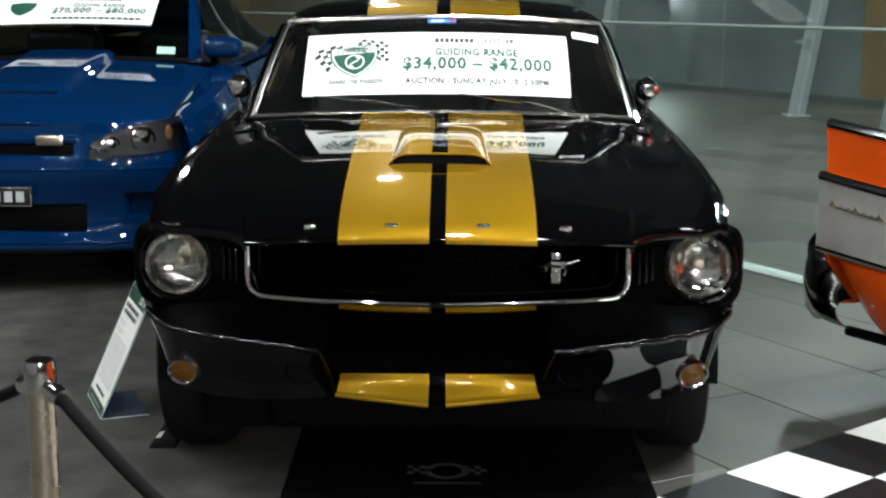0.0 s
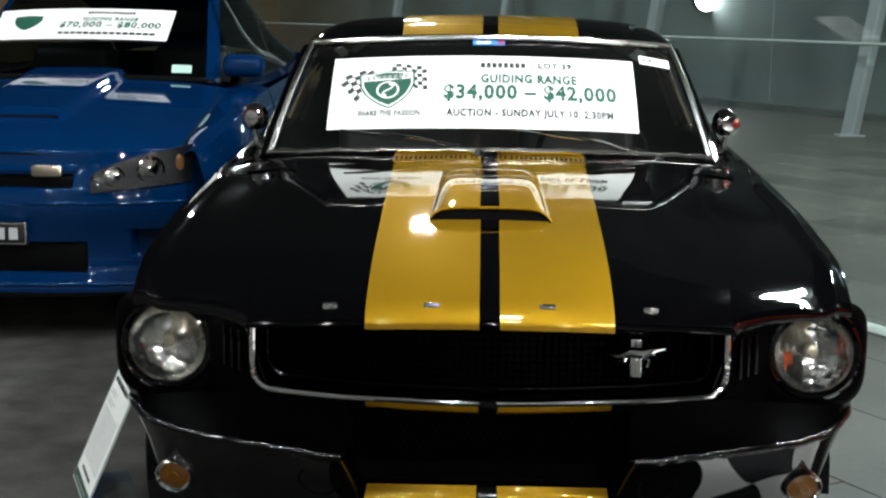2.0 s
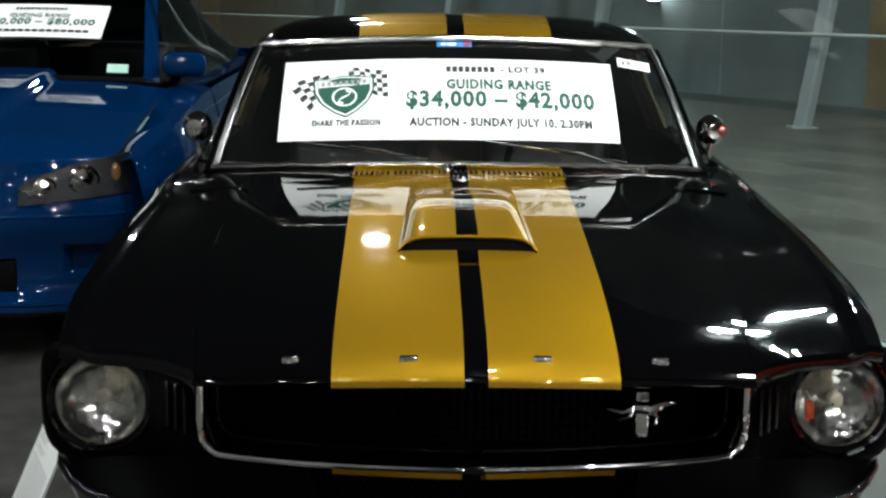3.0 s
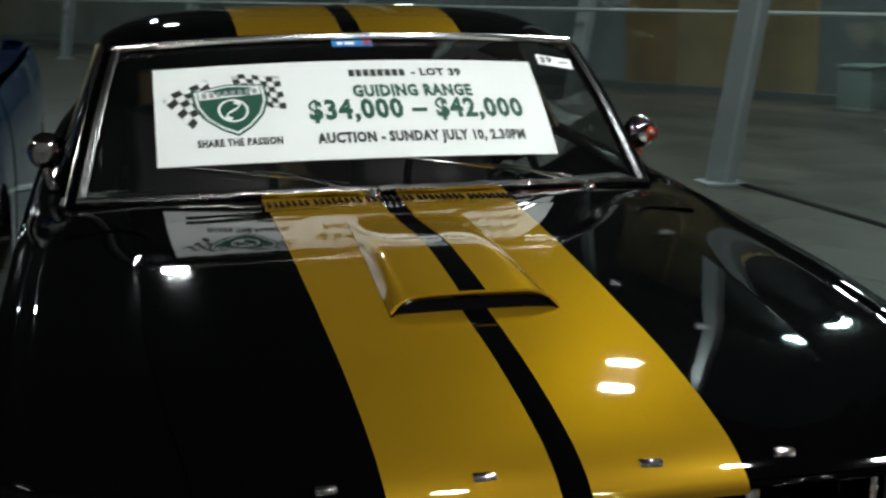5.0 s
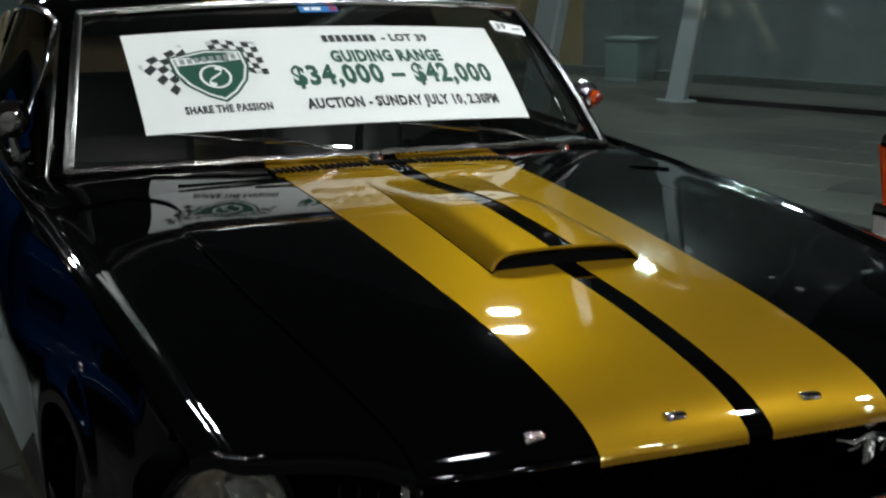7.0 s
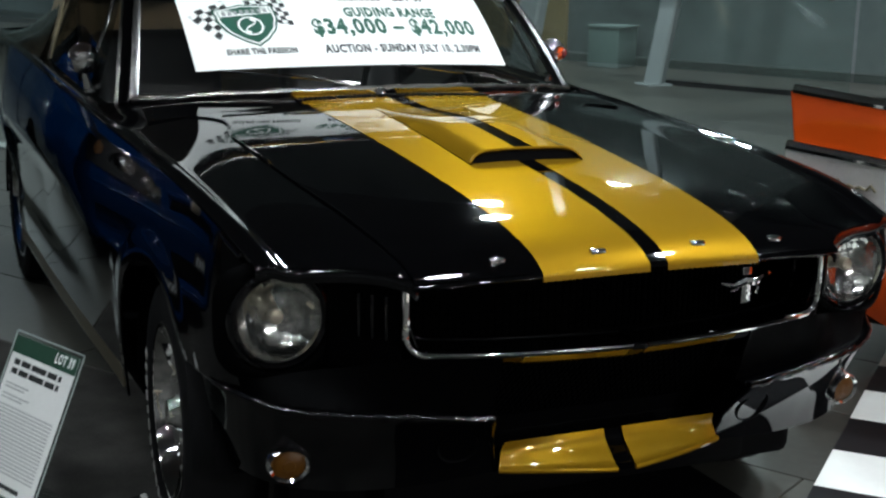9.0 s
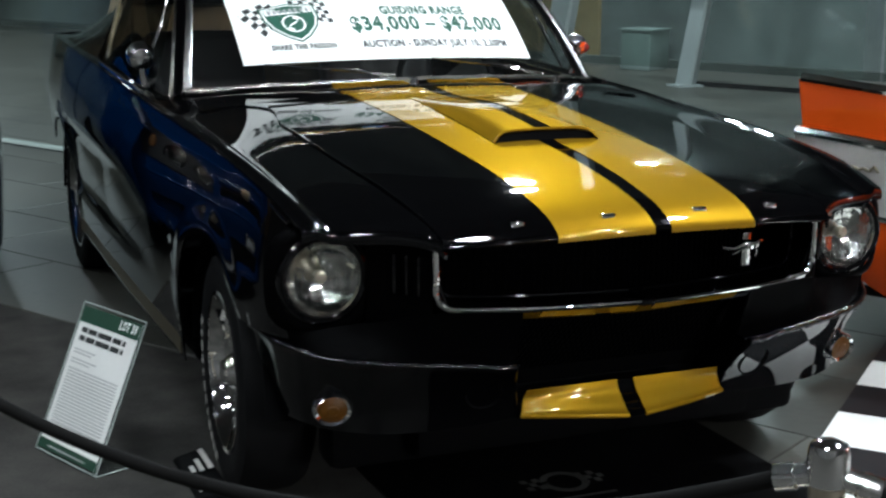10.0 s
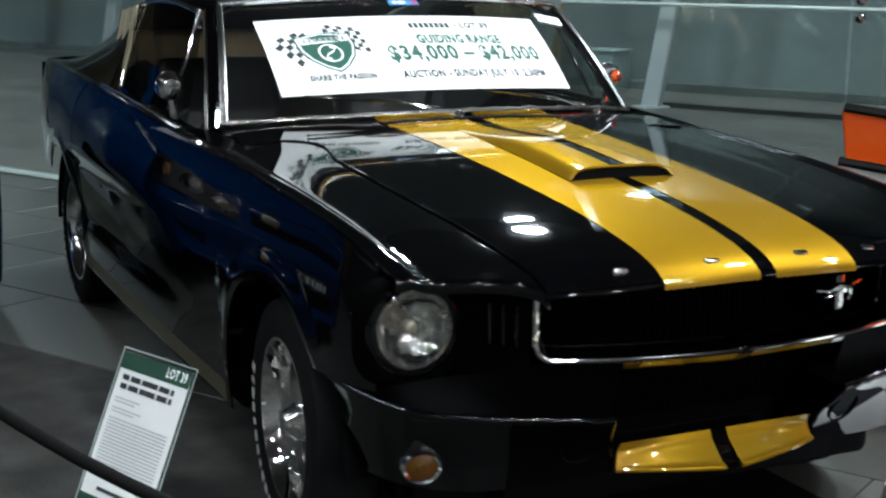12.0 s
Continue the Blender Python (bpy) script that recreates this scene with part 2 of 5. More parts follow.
def tube(points, radius, sides=8, bm=None, closed=False):
    """A round bar along the points; radius: one number or one for each point."""
    bm = bm or bmesh.new()
    pts = [Vector(p) for p in points]
    n = len(pts)
    rings = []
    for i, p in enumerate(pts):
        a = pts[i - 1] if i or closed else p
        b = pts[(i + 1) % n] if i < n - 1 or closed else p
        ahead = (b - a).normalized()
        side = ahead.cross(Vector((0, 0, 1)))
        side = (side if side.length > 0.05 else ahead.cross(Vector((0, 1, 0)))).normalized()
        up = side.cross(ahead)
        r = radius[i] if isinstance(radius, (list, tuple)) else radius
        rings.append([bm.verts.new(p + r * (math.cos(k * math.tau / sides) * side + math.sin(k * math.tau / sides) * up)) for k in range(sides)])
    for i in range(n if closed else n - 1):
        a, b = rings[i], rings[(i + 1) % n]
        for k in range(sides):
            bm.faces.new((a[k], a[(k + 1) % sides], b[(k + 1) % sides], b[k]))
    if not closed:
        bm.faces.new(rings[0][::-1])
        bm.faces.new(rings[-1])
    return bm


def lathe(profile, m=None, sides=32, bm=None):
    """Turns the profile of (radius, height) about z, then lays it by m."""
    bm = bm or bmesh.new()
    m = m or Matrix()
    rings = []
    for r, z in profile:
        if r < 1e-5:
            rings.append([bm.verts.new(m @ Vector((0, 0, z)))])
        else:
            rings.append([bm.verts.new(m @ Vector((r * math.cos(k * math.tau / sides), r * math.sin(k * math.tau / sides), z))) for k in range(sides)])
    for a, b in zip(rings, rings[1:]):
        for k in range(sides):
            q = [a[k % len(a)], a[(k + 1) % len(a)], b[(k + 1) % len(b)], b[k % len(b)]]
            q = list(dict.fromkeys(q))
            if len(q) > 2:
                bm.faces.new(q)
    return bm


def flipped(bm):
    """The mirror image across x = 0."""
    other = bm.copy()
    bmesh.ops.scale(other, vec=(-1, 1, 1), verts=other.verts)
    bmesh.ops.reverse_faces(other, faces=other.faces)
    return other


def both(name, bm, material, parent, label="", **k):
    """The part on both sides of its car."""
    twin = flipped(bm)
    return part(name, bm, material, parent, label, **k), part(name, twin, material, parent, label, **k)


def lettering(text, size, width=0.0, weight=0.0, align="CENTER"):
    """Flat letters in the xy plane, as a bmesh; width squeezes them to that length."""
    c = bpy.data.curves.new("letters", "FONT")
    c.body, c.size, c.align_x, c.align_y, c.offset, c.resolution_u = text, size, align, "CENTER", weight, 2
    c.space_character = 1.12
    ob = new("letters", c)
    bpy.context.view_layer.update()
    me = bpy.data.meshes.new_from_object(ob.evaluated_get(bpy.context.evaluated_depsgraph_get()))
    bm = bmesh.new()
    bm.from_mesh(me)
    bpy.data.objects.remove(ob)
    bpy.data.meshes.remove(me)
    if width:
        xs = [v.co.x for v in bm.verts]
        k = width / (max(xs) - min(xs))
        for v in bm.verts:
            v.co.x *= k
    return bm


def bars(rows, bm=None):
    """Plain bars (x0, y0, x1, y1) in the xy plane."""
    bm = bm or bmesh.new()
    for x0, y0, x1, y1 in rows:
        bm.faces.new([bm.verts.new((x, y, 0)) for x, y in ((x0, y0), (x1, y0), (x1, y1), (x0, y1))])
    return bm


def bent(bm, fn):
    """Lays a flat mesh on a surface: fn(x, y) gives the place."""
    for v in bm.verts:
        v.co = fn(v.co.x, v.co.y)
    return bm


# ---- the hall ----
def hall_box(name, d0, n0, z0, d1, n1, z1, material, label, category, bevel=0.0):
    ob = part(name, box((d0, n0, z0), (d1, n1, z1), bevel), material, None, smooth=False)
    ob.matrix_basis = HALL
    return tagged(ob, label, category, kind="structure")


floor = hall_box("floor", -34, -9, -0.2, 24, 12.6, -0.012, JOINT, "dark joint bed under the grey stone paving", "floor")
# upper wall takes the ceiling's darker colour, shade put into its colour
hall_box("wall_upper_front", -34, 12.4, 2.9, 24, 12.6, CEILING, CEIL, "upper part of the wall behind the glass front, coloured dark to look unlit", "wall")
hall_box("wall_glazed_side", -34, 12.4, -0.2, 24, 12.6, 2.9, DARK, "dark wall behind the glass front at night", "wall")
hall_box("wall_back", -34, -9.2, -0.2, 24, -9, CEILING, WALL, "plain dark grey wall of the hall", "wall")
hall_box("wall_end", 24, -9.2, -0.2, 24.2, 12.6, CEILING, WALL, "plain dark grey wall of the hall", "wall")
hall_box("wall_far_end", -34.2, -9.2, -0.2, -34, 12.6, CEILING, TIMBER, "brown panelled end wall of the hall", "wall")
hall_box("ceiling", -34.2, -9.2, CEILING, 24.2, 12.6, CEILING + 0.2, CEIL, "dark unlit ceiling of the hall", "ceiling")
hall_box("carpet", -14, -8.9, -0.012, 23.9, 0.30, 0.0, CARPET, "dark grey matt carpet under the parked cars", "carpet")
hall_box("skirting", -34, 12.2, -0.012, 8.9, 12.4, 0.10, WALL, "dark grey skirting along the dark wall", "skirting")


# ---- the black coupe ----
shoulder_z = curve([-0.06, 0.1, 0.45, 0.95, 1.43, 2.4, 3.3, 4.0, 4.33], [0.786, 0.828, 0.873, 0.903, 0.925, 0.965, 0.985, 0.98, 0.95])
shoulder_x = curve([-0.06, 0.1, 0.45, 0.95, 1.43, 2.4, 3.3, 4.0, 4.33], [0.765, 0.785, 0.80, 0.815, 0.825, 0.83, 0.815, 0.77, 0.705])
hood_z = curve([-0.235, -0.21, -0.17, -0.08, 0.06, 0.34, 0.8, 1.12, 1.27], [0.790, 0.806, 0.822, 0.845, 0.870, 0.903, 0.943, 0.962, 0.972])
hood_drop = curve([-0.235, 0.3, 1.27], [0.11, 0.105, 0.07])
hood_half = curve([-0.16, 0.1, 0.45, 0.8, 1.10, 1.17, 1.27], [0.497, 0.528, 0.557, 0.570, 0.585, 0.66, 0.70])


def lip_y(x):
    return -0.235 + 0.25 * x * x


def hood_top(x, y):
    return hood_z(y - 0.25 * x * x * max(0, 1 - (y + 0.235) / 0.5)) - hood_drop(y) * x * x


def scoop_height(x, y):
    if not 0.335 < y < 1.02:
        return 0.0
    half = 0.148 - 0.03 * (y - 0.335)
    along = min(1, (1.02 - y) / 0.42)
    rise = 0.028 * (along * along * (3 - 2 * along))
    return rise * max(0, 1 - abs(x / half) ** 8)


coupe = thing("coupe_car", "black vintage fastback coupe with twin gold racing stripes", "car")


def hood_sheet(u, v):
    y = lip_y(0) + 0.001 + (1.12 - lip_y(0)) * (v ** 1.35)
    half = hood_half(y)
    x = (2 * u - 1) * half
    y = max(y, 0) + (min(y, 0) / lip_y(0)) * lip_y(x) if y < 0 else y
    return x, y, hood_top(x, y)


part("hood", grid(hood_sheet, 44, 56), BLACK, coupe, "glossy black hood", solid=0.006)
both("hood_edge", tube([(hood_half(y) - 0.0035, y, hood_top(hood_half(y), y) + 0.0005) for y in [-0.15 + 1.26 * k / 50 for k in range(51)]], 0.0036, 6), BLACK, coupe, "rolled side edge of the hood")
# the rolled front edge of the hood
part("hood_lip", grid(lambda u, v: (
    (2 * u - 1) * 0.5, lip_y((2 * u - 1) * 0.5) - 0.004 * math.sin(v * math.pi) + 0.03 * max(0, v - 0.5),
    hood_top((2 * u - 1) * 0.5, lip_y((2 * u - 1) * 0.5)) - 0.016 * v), 44, 5), BLACK, coupe, solid=0.004)


def stripe_edge(inner, y):
    return 0.0215 + 0.003 * (y / 1.2) if inner else 0.252 + 0.03 * (y + 0.2) / 1.45


def stripe_on_hood(u, v):
    """One sheet: it rolls down over the hood's front edge, then runs back to the cowl."""
    k = v * 66 - 6
    y0 = -0.235 + 1.355 * max(0, k) / 60
    x = stripe_edge(True, y0) + u * (stripe_edge(False, y0) - stripe_edge(True, y0))
    y = y0 / -0.235 * lip_y(x) if y0 < 0 else y0
    if k < 0:
        return x, y - 0.0065 * math.sin(min(1, -k / 3) * math.pi / 2), hood_top(x, y) + 0.0045 - 0.020 * (-k / 6)
    return x, y, hood_top(x, y) + 0.0045


both("stripe", grid(stripe_on_hood, 12, 66), GOLD, coupe, "gold hood stripe")


# hood scoop with its dark mouth and the stripes running over it
def scoop_sheet(u, v, lift=0.0, a=-1.0, b=1.0):
    y = 0.335 + 0.685 * v
    half = 0.148 - 0.03 * (y - 0.335)
    x = half * (a + (b - a) * u)
    lean = 0.012 * (1 - abs(x / half) ** 10) * max(0, 1 - v * 8)
    return x, y + lean, hood_top(x, y) + 0.002 + lift + scoop_height(x, max(y, 0.3351))


scoop = part("hood_scoop", grid(scoop_sheet, 28, 30), BLACK, coupe, "black hood scoop with gold stripes", solid=0.004)
for a, b in ((-1.0, -0.16), (0.16, 1.0)):
    part("stripe", grid(lambda u, v, a=a, b=b: scoop_sheet(u, v, 0.004, a, b), 14, 30), GOLD, scoop, "gold stripe over the scoop")
part("mouth", grid(lambda u, v: (
    (2 * u - 1) * 0.146, 0.349 + 0.004 * v,
    hood_top((2 * u - 1) * 0.146, 0.34) + 0.004 + v * 0.9 * scoop_height((2 * u - 1) * 0.146, 0.345)), 20, 3), MATT_BLACK, scoop, "dark scoop mouth", solid=0.004)
part("rim", tube([((2 * k / 24 - 1) * 0.147, 0.340 + 0.010 * (1 - abs(2 * k / 24 - 1) ** 10),
                   hood_top((2 * k / 24 - 1) * 0.147, 0.34) + 0.006 + scoop_height((2 * k / 24 - 1) * 0.1465, 0.345)) for k in range(25)], 0.0035), GOLD, scoop)


# cowl with its vent slots
def cowl_sheet(u, v):
    x = (2 * u - 1) * 0.72
    y0, y1 = 1.125, 1.235 + 0.20 * (x / 0.7) ** 2
    y = y0 + (y1 - y0) * v
    return x, y, hood_top(x, min(y, 1.27)) + 0.004 * v - 0.03 * max(0, y - 1.27) * (abs(x) > 0.5)


cowl = part("cowl", grid(cowl_sheet, 36, 8), BLACK, coupe, "black cowl panel with vent slots", solid=0.005)
both("stripe", grid(lambda u, v: Vector(cowl_sheet(0.5 + (0.0245 + u * 0.262) / 1.44, v)) + Vector((0, 0, 0.0045)), 8, 8), GOLD, cowl, "gold stripe on the cowl")
slot = box((-0.0028, -0.028, -0.001), (0.0028, 0.028, 0.004), 0.001, seg=1)
slot_mesh = bpy.data.meshes.new("vent_slot")
slot.to_mesh(slot_mesh)
slot_mesh.materials.append(MATT_BLACK)
for g in range(5):
    for k in range(8):
        x = -0.29 + g * 0.119 + k * 0.0142
        ob = new("vent_slot", slot_mesh)
        ob.parent = cowl
        ob.location = (x, 1.168, hood_top(x, 1.168) + 0.0075)


# fenders, doors and quarters: one sheet a side, cut round the wheels
WHEELS = (0.565, 3.308)


def low_edge(y):
    z = 0.54 if y > 3.45 or y < 0.3 else 0.235
    for c in WHEELS:
        r = 0.385
        if abs(y - c) < r:
            z = max(z, 0.30 + math.sqrt(r * r - (y - c) ** 2) * 0.97)
    return z


def side_x(y, z):
    zs, xs = shoulder_z(y), shoulder_x(y)
    k = (zs - z) / 0.75
    bulge = 0.042 * (1 - (1 - k / 0.36) ** 1.5) if k < 0.36 else 0.042 - 0.075 * (k - 0.36)
    cove = 0.0
    if 1.25 < y < 3.05 and 0.40 < z < 0.70:
        cove = 0.016 * min(1, (y - 1.25) / 0.9, (3.05 - y) / 0.1) * min(1, (z - 0.40) / 0.05, (0.70 - z) / 0.03)
    flare = 0.0
    for c in WHEELS:
        d = math.hypot(y - c, z - 0.30)
        flare = max(flare, 0.007 * max(0, 1 - abs(d - 0.40) / 0.05))
    nose = 0.03 * max(0, (0.16 - y) / 0.16) ** 2 * (1 + 1.2 * max(0, 0.64 - z) / 0.1)
    return xs + bulge - cove + flare - nose


ROWS = sorted(set([round(0.035 + 4.295 * i / 90, 4) for i in range(91)] + [c + s * (0.385 * math.cos(a * 0.16)) for c in WHEELS for s in (-1, 1) for a in range(10)]))


def side_sheet(u, v):
    y = ROWS[round(u * (len(ROWS) - 1))]
    top, low = shoulder_z(y), low_edge(y)
    z = top + (low - top) * v
    return side_x(y, z), y, z


both("body_side", grid(side_sheet, len(ROWS) - 1, 26), BLACK, coupe, "glossy black fender, door and quarter panel", solid=0.006)


def fender_edge(u):
    """Front edge of the fender top, from the hood corner out over the headlight."""
    return -0.172 + 0.142 * u ** 0.62


fender_dish = curve([-0.2, 0.0, 0.2, 0.45, 0.95, 1.3, 1.5], [-0.0015, -0.004, -0.005, -0.005, -0.0045, -0.002, 0.0])


def fender_top(u, v):
    y = fender_edge(u) + (1.5 - fender_edge(u)) * max(0, v * 1.04 - 0.04)
    inner = hood_half(y) - 0.003
    zi = hood_top(inner, min(y, 1.27)) - 0.0045
    x = inner + (shoulder_x(y) - inner) * u
    z = zi + (shoulder_z(y) - zi) * u + fender_dish(y) * math.sin(u ** 1.5 * math.pi) + 0.008 * math.exp(-((u - 0.88) / 0.07) ** 2)
    roll = max(0, 1 - v / 0.04)
    return x, y - 0.006 * math.sin(roll * math.pi / 2) + 0.01 * max(0, roll - 0.6), z - 0.026 * roll


both("fender_top", grid(fender_top, 40, 75), BLACK, coupe, "glossy black fender top", solid=0.006)
both("fender_edge", tube([(hood_half(y) + 0.0045, y, hood_top(hood_half(y) + 0.0045, y) - 0.0035) for y in [-0.13 + 1.22 * k / 50 for k in range(51)]], 0.0034, 6), BLACK, coupe, "rolled inner edge of the fender")
both("body_crease", tube([(shoulder_x(y) - 0.0105, y, shoulder_z(y) - 0.0105) for y in ROWS], 0.015, 20), BLACK, coupe, "rounded crown of the fender and belt")
both("door_gap", tube([(side_x(y, z) - 0.001, y, z) for y, z in [(1.52, 0.92 - 0.05 * k) for k in range(14)]], 0.0035, 5), MATT_BLACK, coupe)
both("rocker_strip", grid(lambda u, v: (side_x(0.98 + 1.92 * u, 0.27) + 0.004, 0.98 + 1.92 * u, 0.30 - 0.05 * v), 20, 2), ROCKER, coupe, "dull bright rocker moulding", solid=0.004)

# wheel wells and floor
for c in WHEELS:
    both("wheel_well", grid(lambda u, v, c=c: (0.80 - 0.33 * v, c + 0.392 * math.cos(u * math.pi), 0.30 + 0.385 * math.sin(u * math.pi)), 18, 2), MATT_BLACK, coupe, solid=0.004)
part("underbody", box((-0.47, 0.05, 0.20), (0.47, 3.9, 0.42), 0.03), MATT_BLACK, coupe)
part("sill_floor", box((-0.78, 0.99, 0.21), (0.78, 2.90, 0.34), 0.02), MATT_BLACK, coupe)


# front mask
def mask_y(x):
    return float(np.interp(abs(x), [0.49, 0.53, 0.57, 0.61, 0.64, 0.775, 0.81, 0.828], [-0.105, -0.080, -0.035, 0.012, 0.030, 0.030, 0.045, 0.09]))


def mask_sheet(u, v):
    x = 0.495 + 0.117 * u
    top = 0.752 + 0.026 * u
    z = top + (0.565 - top) * v
    return x, mask_y(x) - 0.02 * (1 - v) ** 2 + 0.02 * max(0, v - 0.8), z


both("nose_panel", grid(mask_sheet, 16, 16), SATIN, coupe, "satin black panel between grille and headlight", solid=0.006, angle=100)
for s in (-1, 1):
    for k in range(3):
        x = s * (0.528 + 0.020 * k)
        part("gill", box((x - 0.0035, mask_y(x) - 0.026, 0.645), (x + 0.0035, mask_y(x) - 0.01, 0.735), 0.003), BLACK, coupe, "pressed gill beside the grille")


def signed(c, p):
    return math.copysign(abs(c) ** p, c)


def bowl(u, v):
    """Nose face round the headlight, from the round hole out to a rounded square."""
    a = u * math.tau
    x = 0.708 + (0.106 + (0.122 * signed(math.cos(a), 0.55) / (math.cos(a) or 1) - 0.106) * v if abs(math.cos(a)) > 1e-6 else 0) * math.cos(a)
    z = 0.673 + (0.106 + (0.118 * signed(math.sin(a), 0.55) / (math.sin(a) or 1) - 0.106) * v if abs(math.sin(a)) > 1e-6 else 0) * math.sin(a)
    return x, 0.010 + 0.016 * v * v + 7.0 * max(0, x - 0.77) ** 2, z


both("headlight_bowl", grid(bowl, 48, 6), SATIN, coupe, "black nose face round the headlight", solid=0.004)


def headlight(s):
    m = pose(s * 0.707, 0.018, 0.674, 90, 0, 0)
    lamp = part("headlight", lathe([(0.100, -0.18), (0.107, -0.10), (0.107, 0.000), (0.104, 0.008), (0.098, 0.011), (0.0900, 0.006), (0.0870, -0.004)], m, 44), BLACK, coupe, "round headlight in a black bezel")
    part("rim", lathe([(0.0875, -0.004), (0.0885, 0.006), (0.0855, 0.010), (0.0835, 0.005), (0.0835, -0.004)], m, 40), CHROME, lamp, "thin chrome ring")
    part("reflector", lathe([(0.0850, 0.000), (0.079, -0.008), (0.068, -0.020), (0.048, -0.031), (0.024, -0.038), (0, -0.040)], m, 36), REFLECTOR, lamp, "bright fluted reflector")
    part("bulb", lathe([(0.0, -0.008), (0.013, -0.010), (0.016, -0.020), (0.011, -0.038)], m, 16), STEEL, lamp)
    part("lens", lathe([(0, 0.034), (0.028, 0.031), (0.056, 0.023), (0.073, 0.013), (0.0850, 0.002)], m, 40), LAMP_GLASS, lamp, "clear fluted lens")


# pressed headlight glass and its reflector, both fluted
def fluted(m, scale, strength, socket):
    nt = m.node_tree
    wave, coord, bump = nt.nodes.new("ShaderNodeTexWave"), nt.nodes.new("ShaderNodeTexCoord"), nt.nodes.new("ShaderNodeBump")
    wave.bands_direction = "X"
    wave.inputs["Scale"].default_value, wave.inputs["Distortion"].default_value = scale, 6.0
    bump.inputs["Strength"].default_value, bump.inputs["Distance"].default_value = strength, 0.004
    nt.links.new(coord.outputs["Object"], wave.inputs["Vector"])
    nt.links.new(wave.outputs["Fac"], bump.inputs["Height"])
    nt.links.new(bump.outputs[0], socket)
    return m


LAMP_GLASS = thin_glass("fluted_glass", (0.90, 0.91, 0.90), rough=0.02, base=0.09, dust_haze=0.012)
fluted(LAMP_GLASS, 26, 0.06, LAMP_GLASS.node_tree.nodes["Glossy BSDF"].inputs["Normal"])
REFLECTOR = varied("lamp_reflector", (0.62, 0.61, 0.58), 0.10, 1.0, 30, 0.5, 60)
fluted(REFLECTOR, 14, 0.10, REFLECTOR.node_tree.nodes["Principled BSDF"].inputs["Normal"])
for s in (-1, 1):
    headlight(s)


# grille
part("grille_back", grid(lambda u, v: ((2 * u - 1) * 0.50, -0.035 + 0.10 * (2 * u - 1) ** 2, 0.585 + 0.21 * v), 20, 4), SATIN, coupe, "black mesh grille", solid=0.006)
bm = bmesh.new()
for k in range(60):
    x = -0.48 + 0.96 * k / 59
    box((x - 0.0011, -0.052 + 0.4 * x * x, 0.605), (x + 0.0011, -0.045 + 0.4 * x * x, 0.775), 0, bm)
for k in range(11):
    z = 0.608 + 0.0165 * k
    tube([(-0.48 + 0.96 * j / 12, -0.052 + 0.4 * (-0.48 + 0.96 * j / 12) ** 2, z) for j in range(13)], 0.0016, 4, bm)
tagged(part("grille_mesh", bm, MESH_GREY, coupe, "fine dark grille mesh", smooth=False), kind="stuff")
TRIM = curve([0.0, 0.2, 0.40, 0.455, 0.482, 0.494, 0.496], [0.606, 0.609, 0.614, 0.619, 0.632, 0.66, 0.75])


def trim_run(s):
    pts = [(s * x, -0.185 + 0.25 * x * x, TRIM(x)) for x in (0.018, 0.1, 0.2, 0.3, 0.38, 0.43)]
    for k in range(9):
        a = radians(-82 + 82 * k / 8)
        x = 0.452 + 0.043 * math.cos(a)
        pts.append((s * x, -0.185 + 0.25 * x * x, 0.659 + 0.043 * math.sin(a)))
    return pts + [(s * 0.4955, -0.126, z) for z in (0.68, 0.70, 0.73, 0.756)]


for s in (-1, 1):
    part("grille_moulding", tube(trim_run(s), 0.0074, 10), CHROME, coupe, "bright chrome grille moulding")
    part("inner_moulding", tube([(x * 0.955, y + 0.06, z + 0.014) for x, y, z in trim_run(s)], 0.004, 8), BLACK, coupe)
both("grille_jaw", grid(lambda u, v: ((0.018 + 0.477 * u), -0.178 + 0.25 * (0.018 + 0.477 * u) ** 2 + 0.14 * v, TRIM(0.018 + 0.477 * u) - 0.004 - 0.008 * v), 16, 4), BLACK, coupe, solid=0.004)
part("center_clip", box((-0.018, -0.192, 0.597), (0.018, -0.178, 0.614), 0.004), BLACK, coupe)


# front valance: its rounded upper lip juts out at the wide middle mouth and sweeps up and back at the corners
LIP_Y = curve([0.25, 0.32, 0.45, 0.58, 0.68, 0.745, 0.785, 0.81, 0.825], [-0.156, -0.150, -0.128, -0.098, -0.062, -0.018, 0.035, 0.10, 0.19])
LIP_Z = curve([0.25, 0.32, 0.45, 0.60, 0.70, 0.76, 0.80, 0.825], [0.470, 0.472, 0.483, 0.493, 0.502, 0.514, 0.528, 0.540])


GUARD_TOP = curve([0.29, 0.40, 0.47, 0.52, 0.57, 0.64, 0.70, 0.78], [0.600, 0.605, 0.606, 0.600, 0.582, 0.566, 0.562, 0.566])
GUARD_Y = curve([0.29, 0.40, 0.47, 0.52, 0.57, 0.64, 0.70, 0.78], [-0.157, -0.138, -0.122, -0.096, -0.048, 0.002, 0.012, 0.034])


def stone_guard(u, v):
    """Body panel between the grille moulding, the headlight and the valance lip."""
    x = 0.298 + 0.482 * u
    low = LIP_Z(x) + 0.006
    return x, GUARD_Y(x) + (LIP_Y(x) + 0.040 - 0.02 * u - GUARD_Y(x)) * v, GUARD_TOP(x) + (low - GUARD_TOP(x)) * v


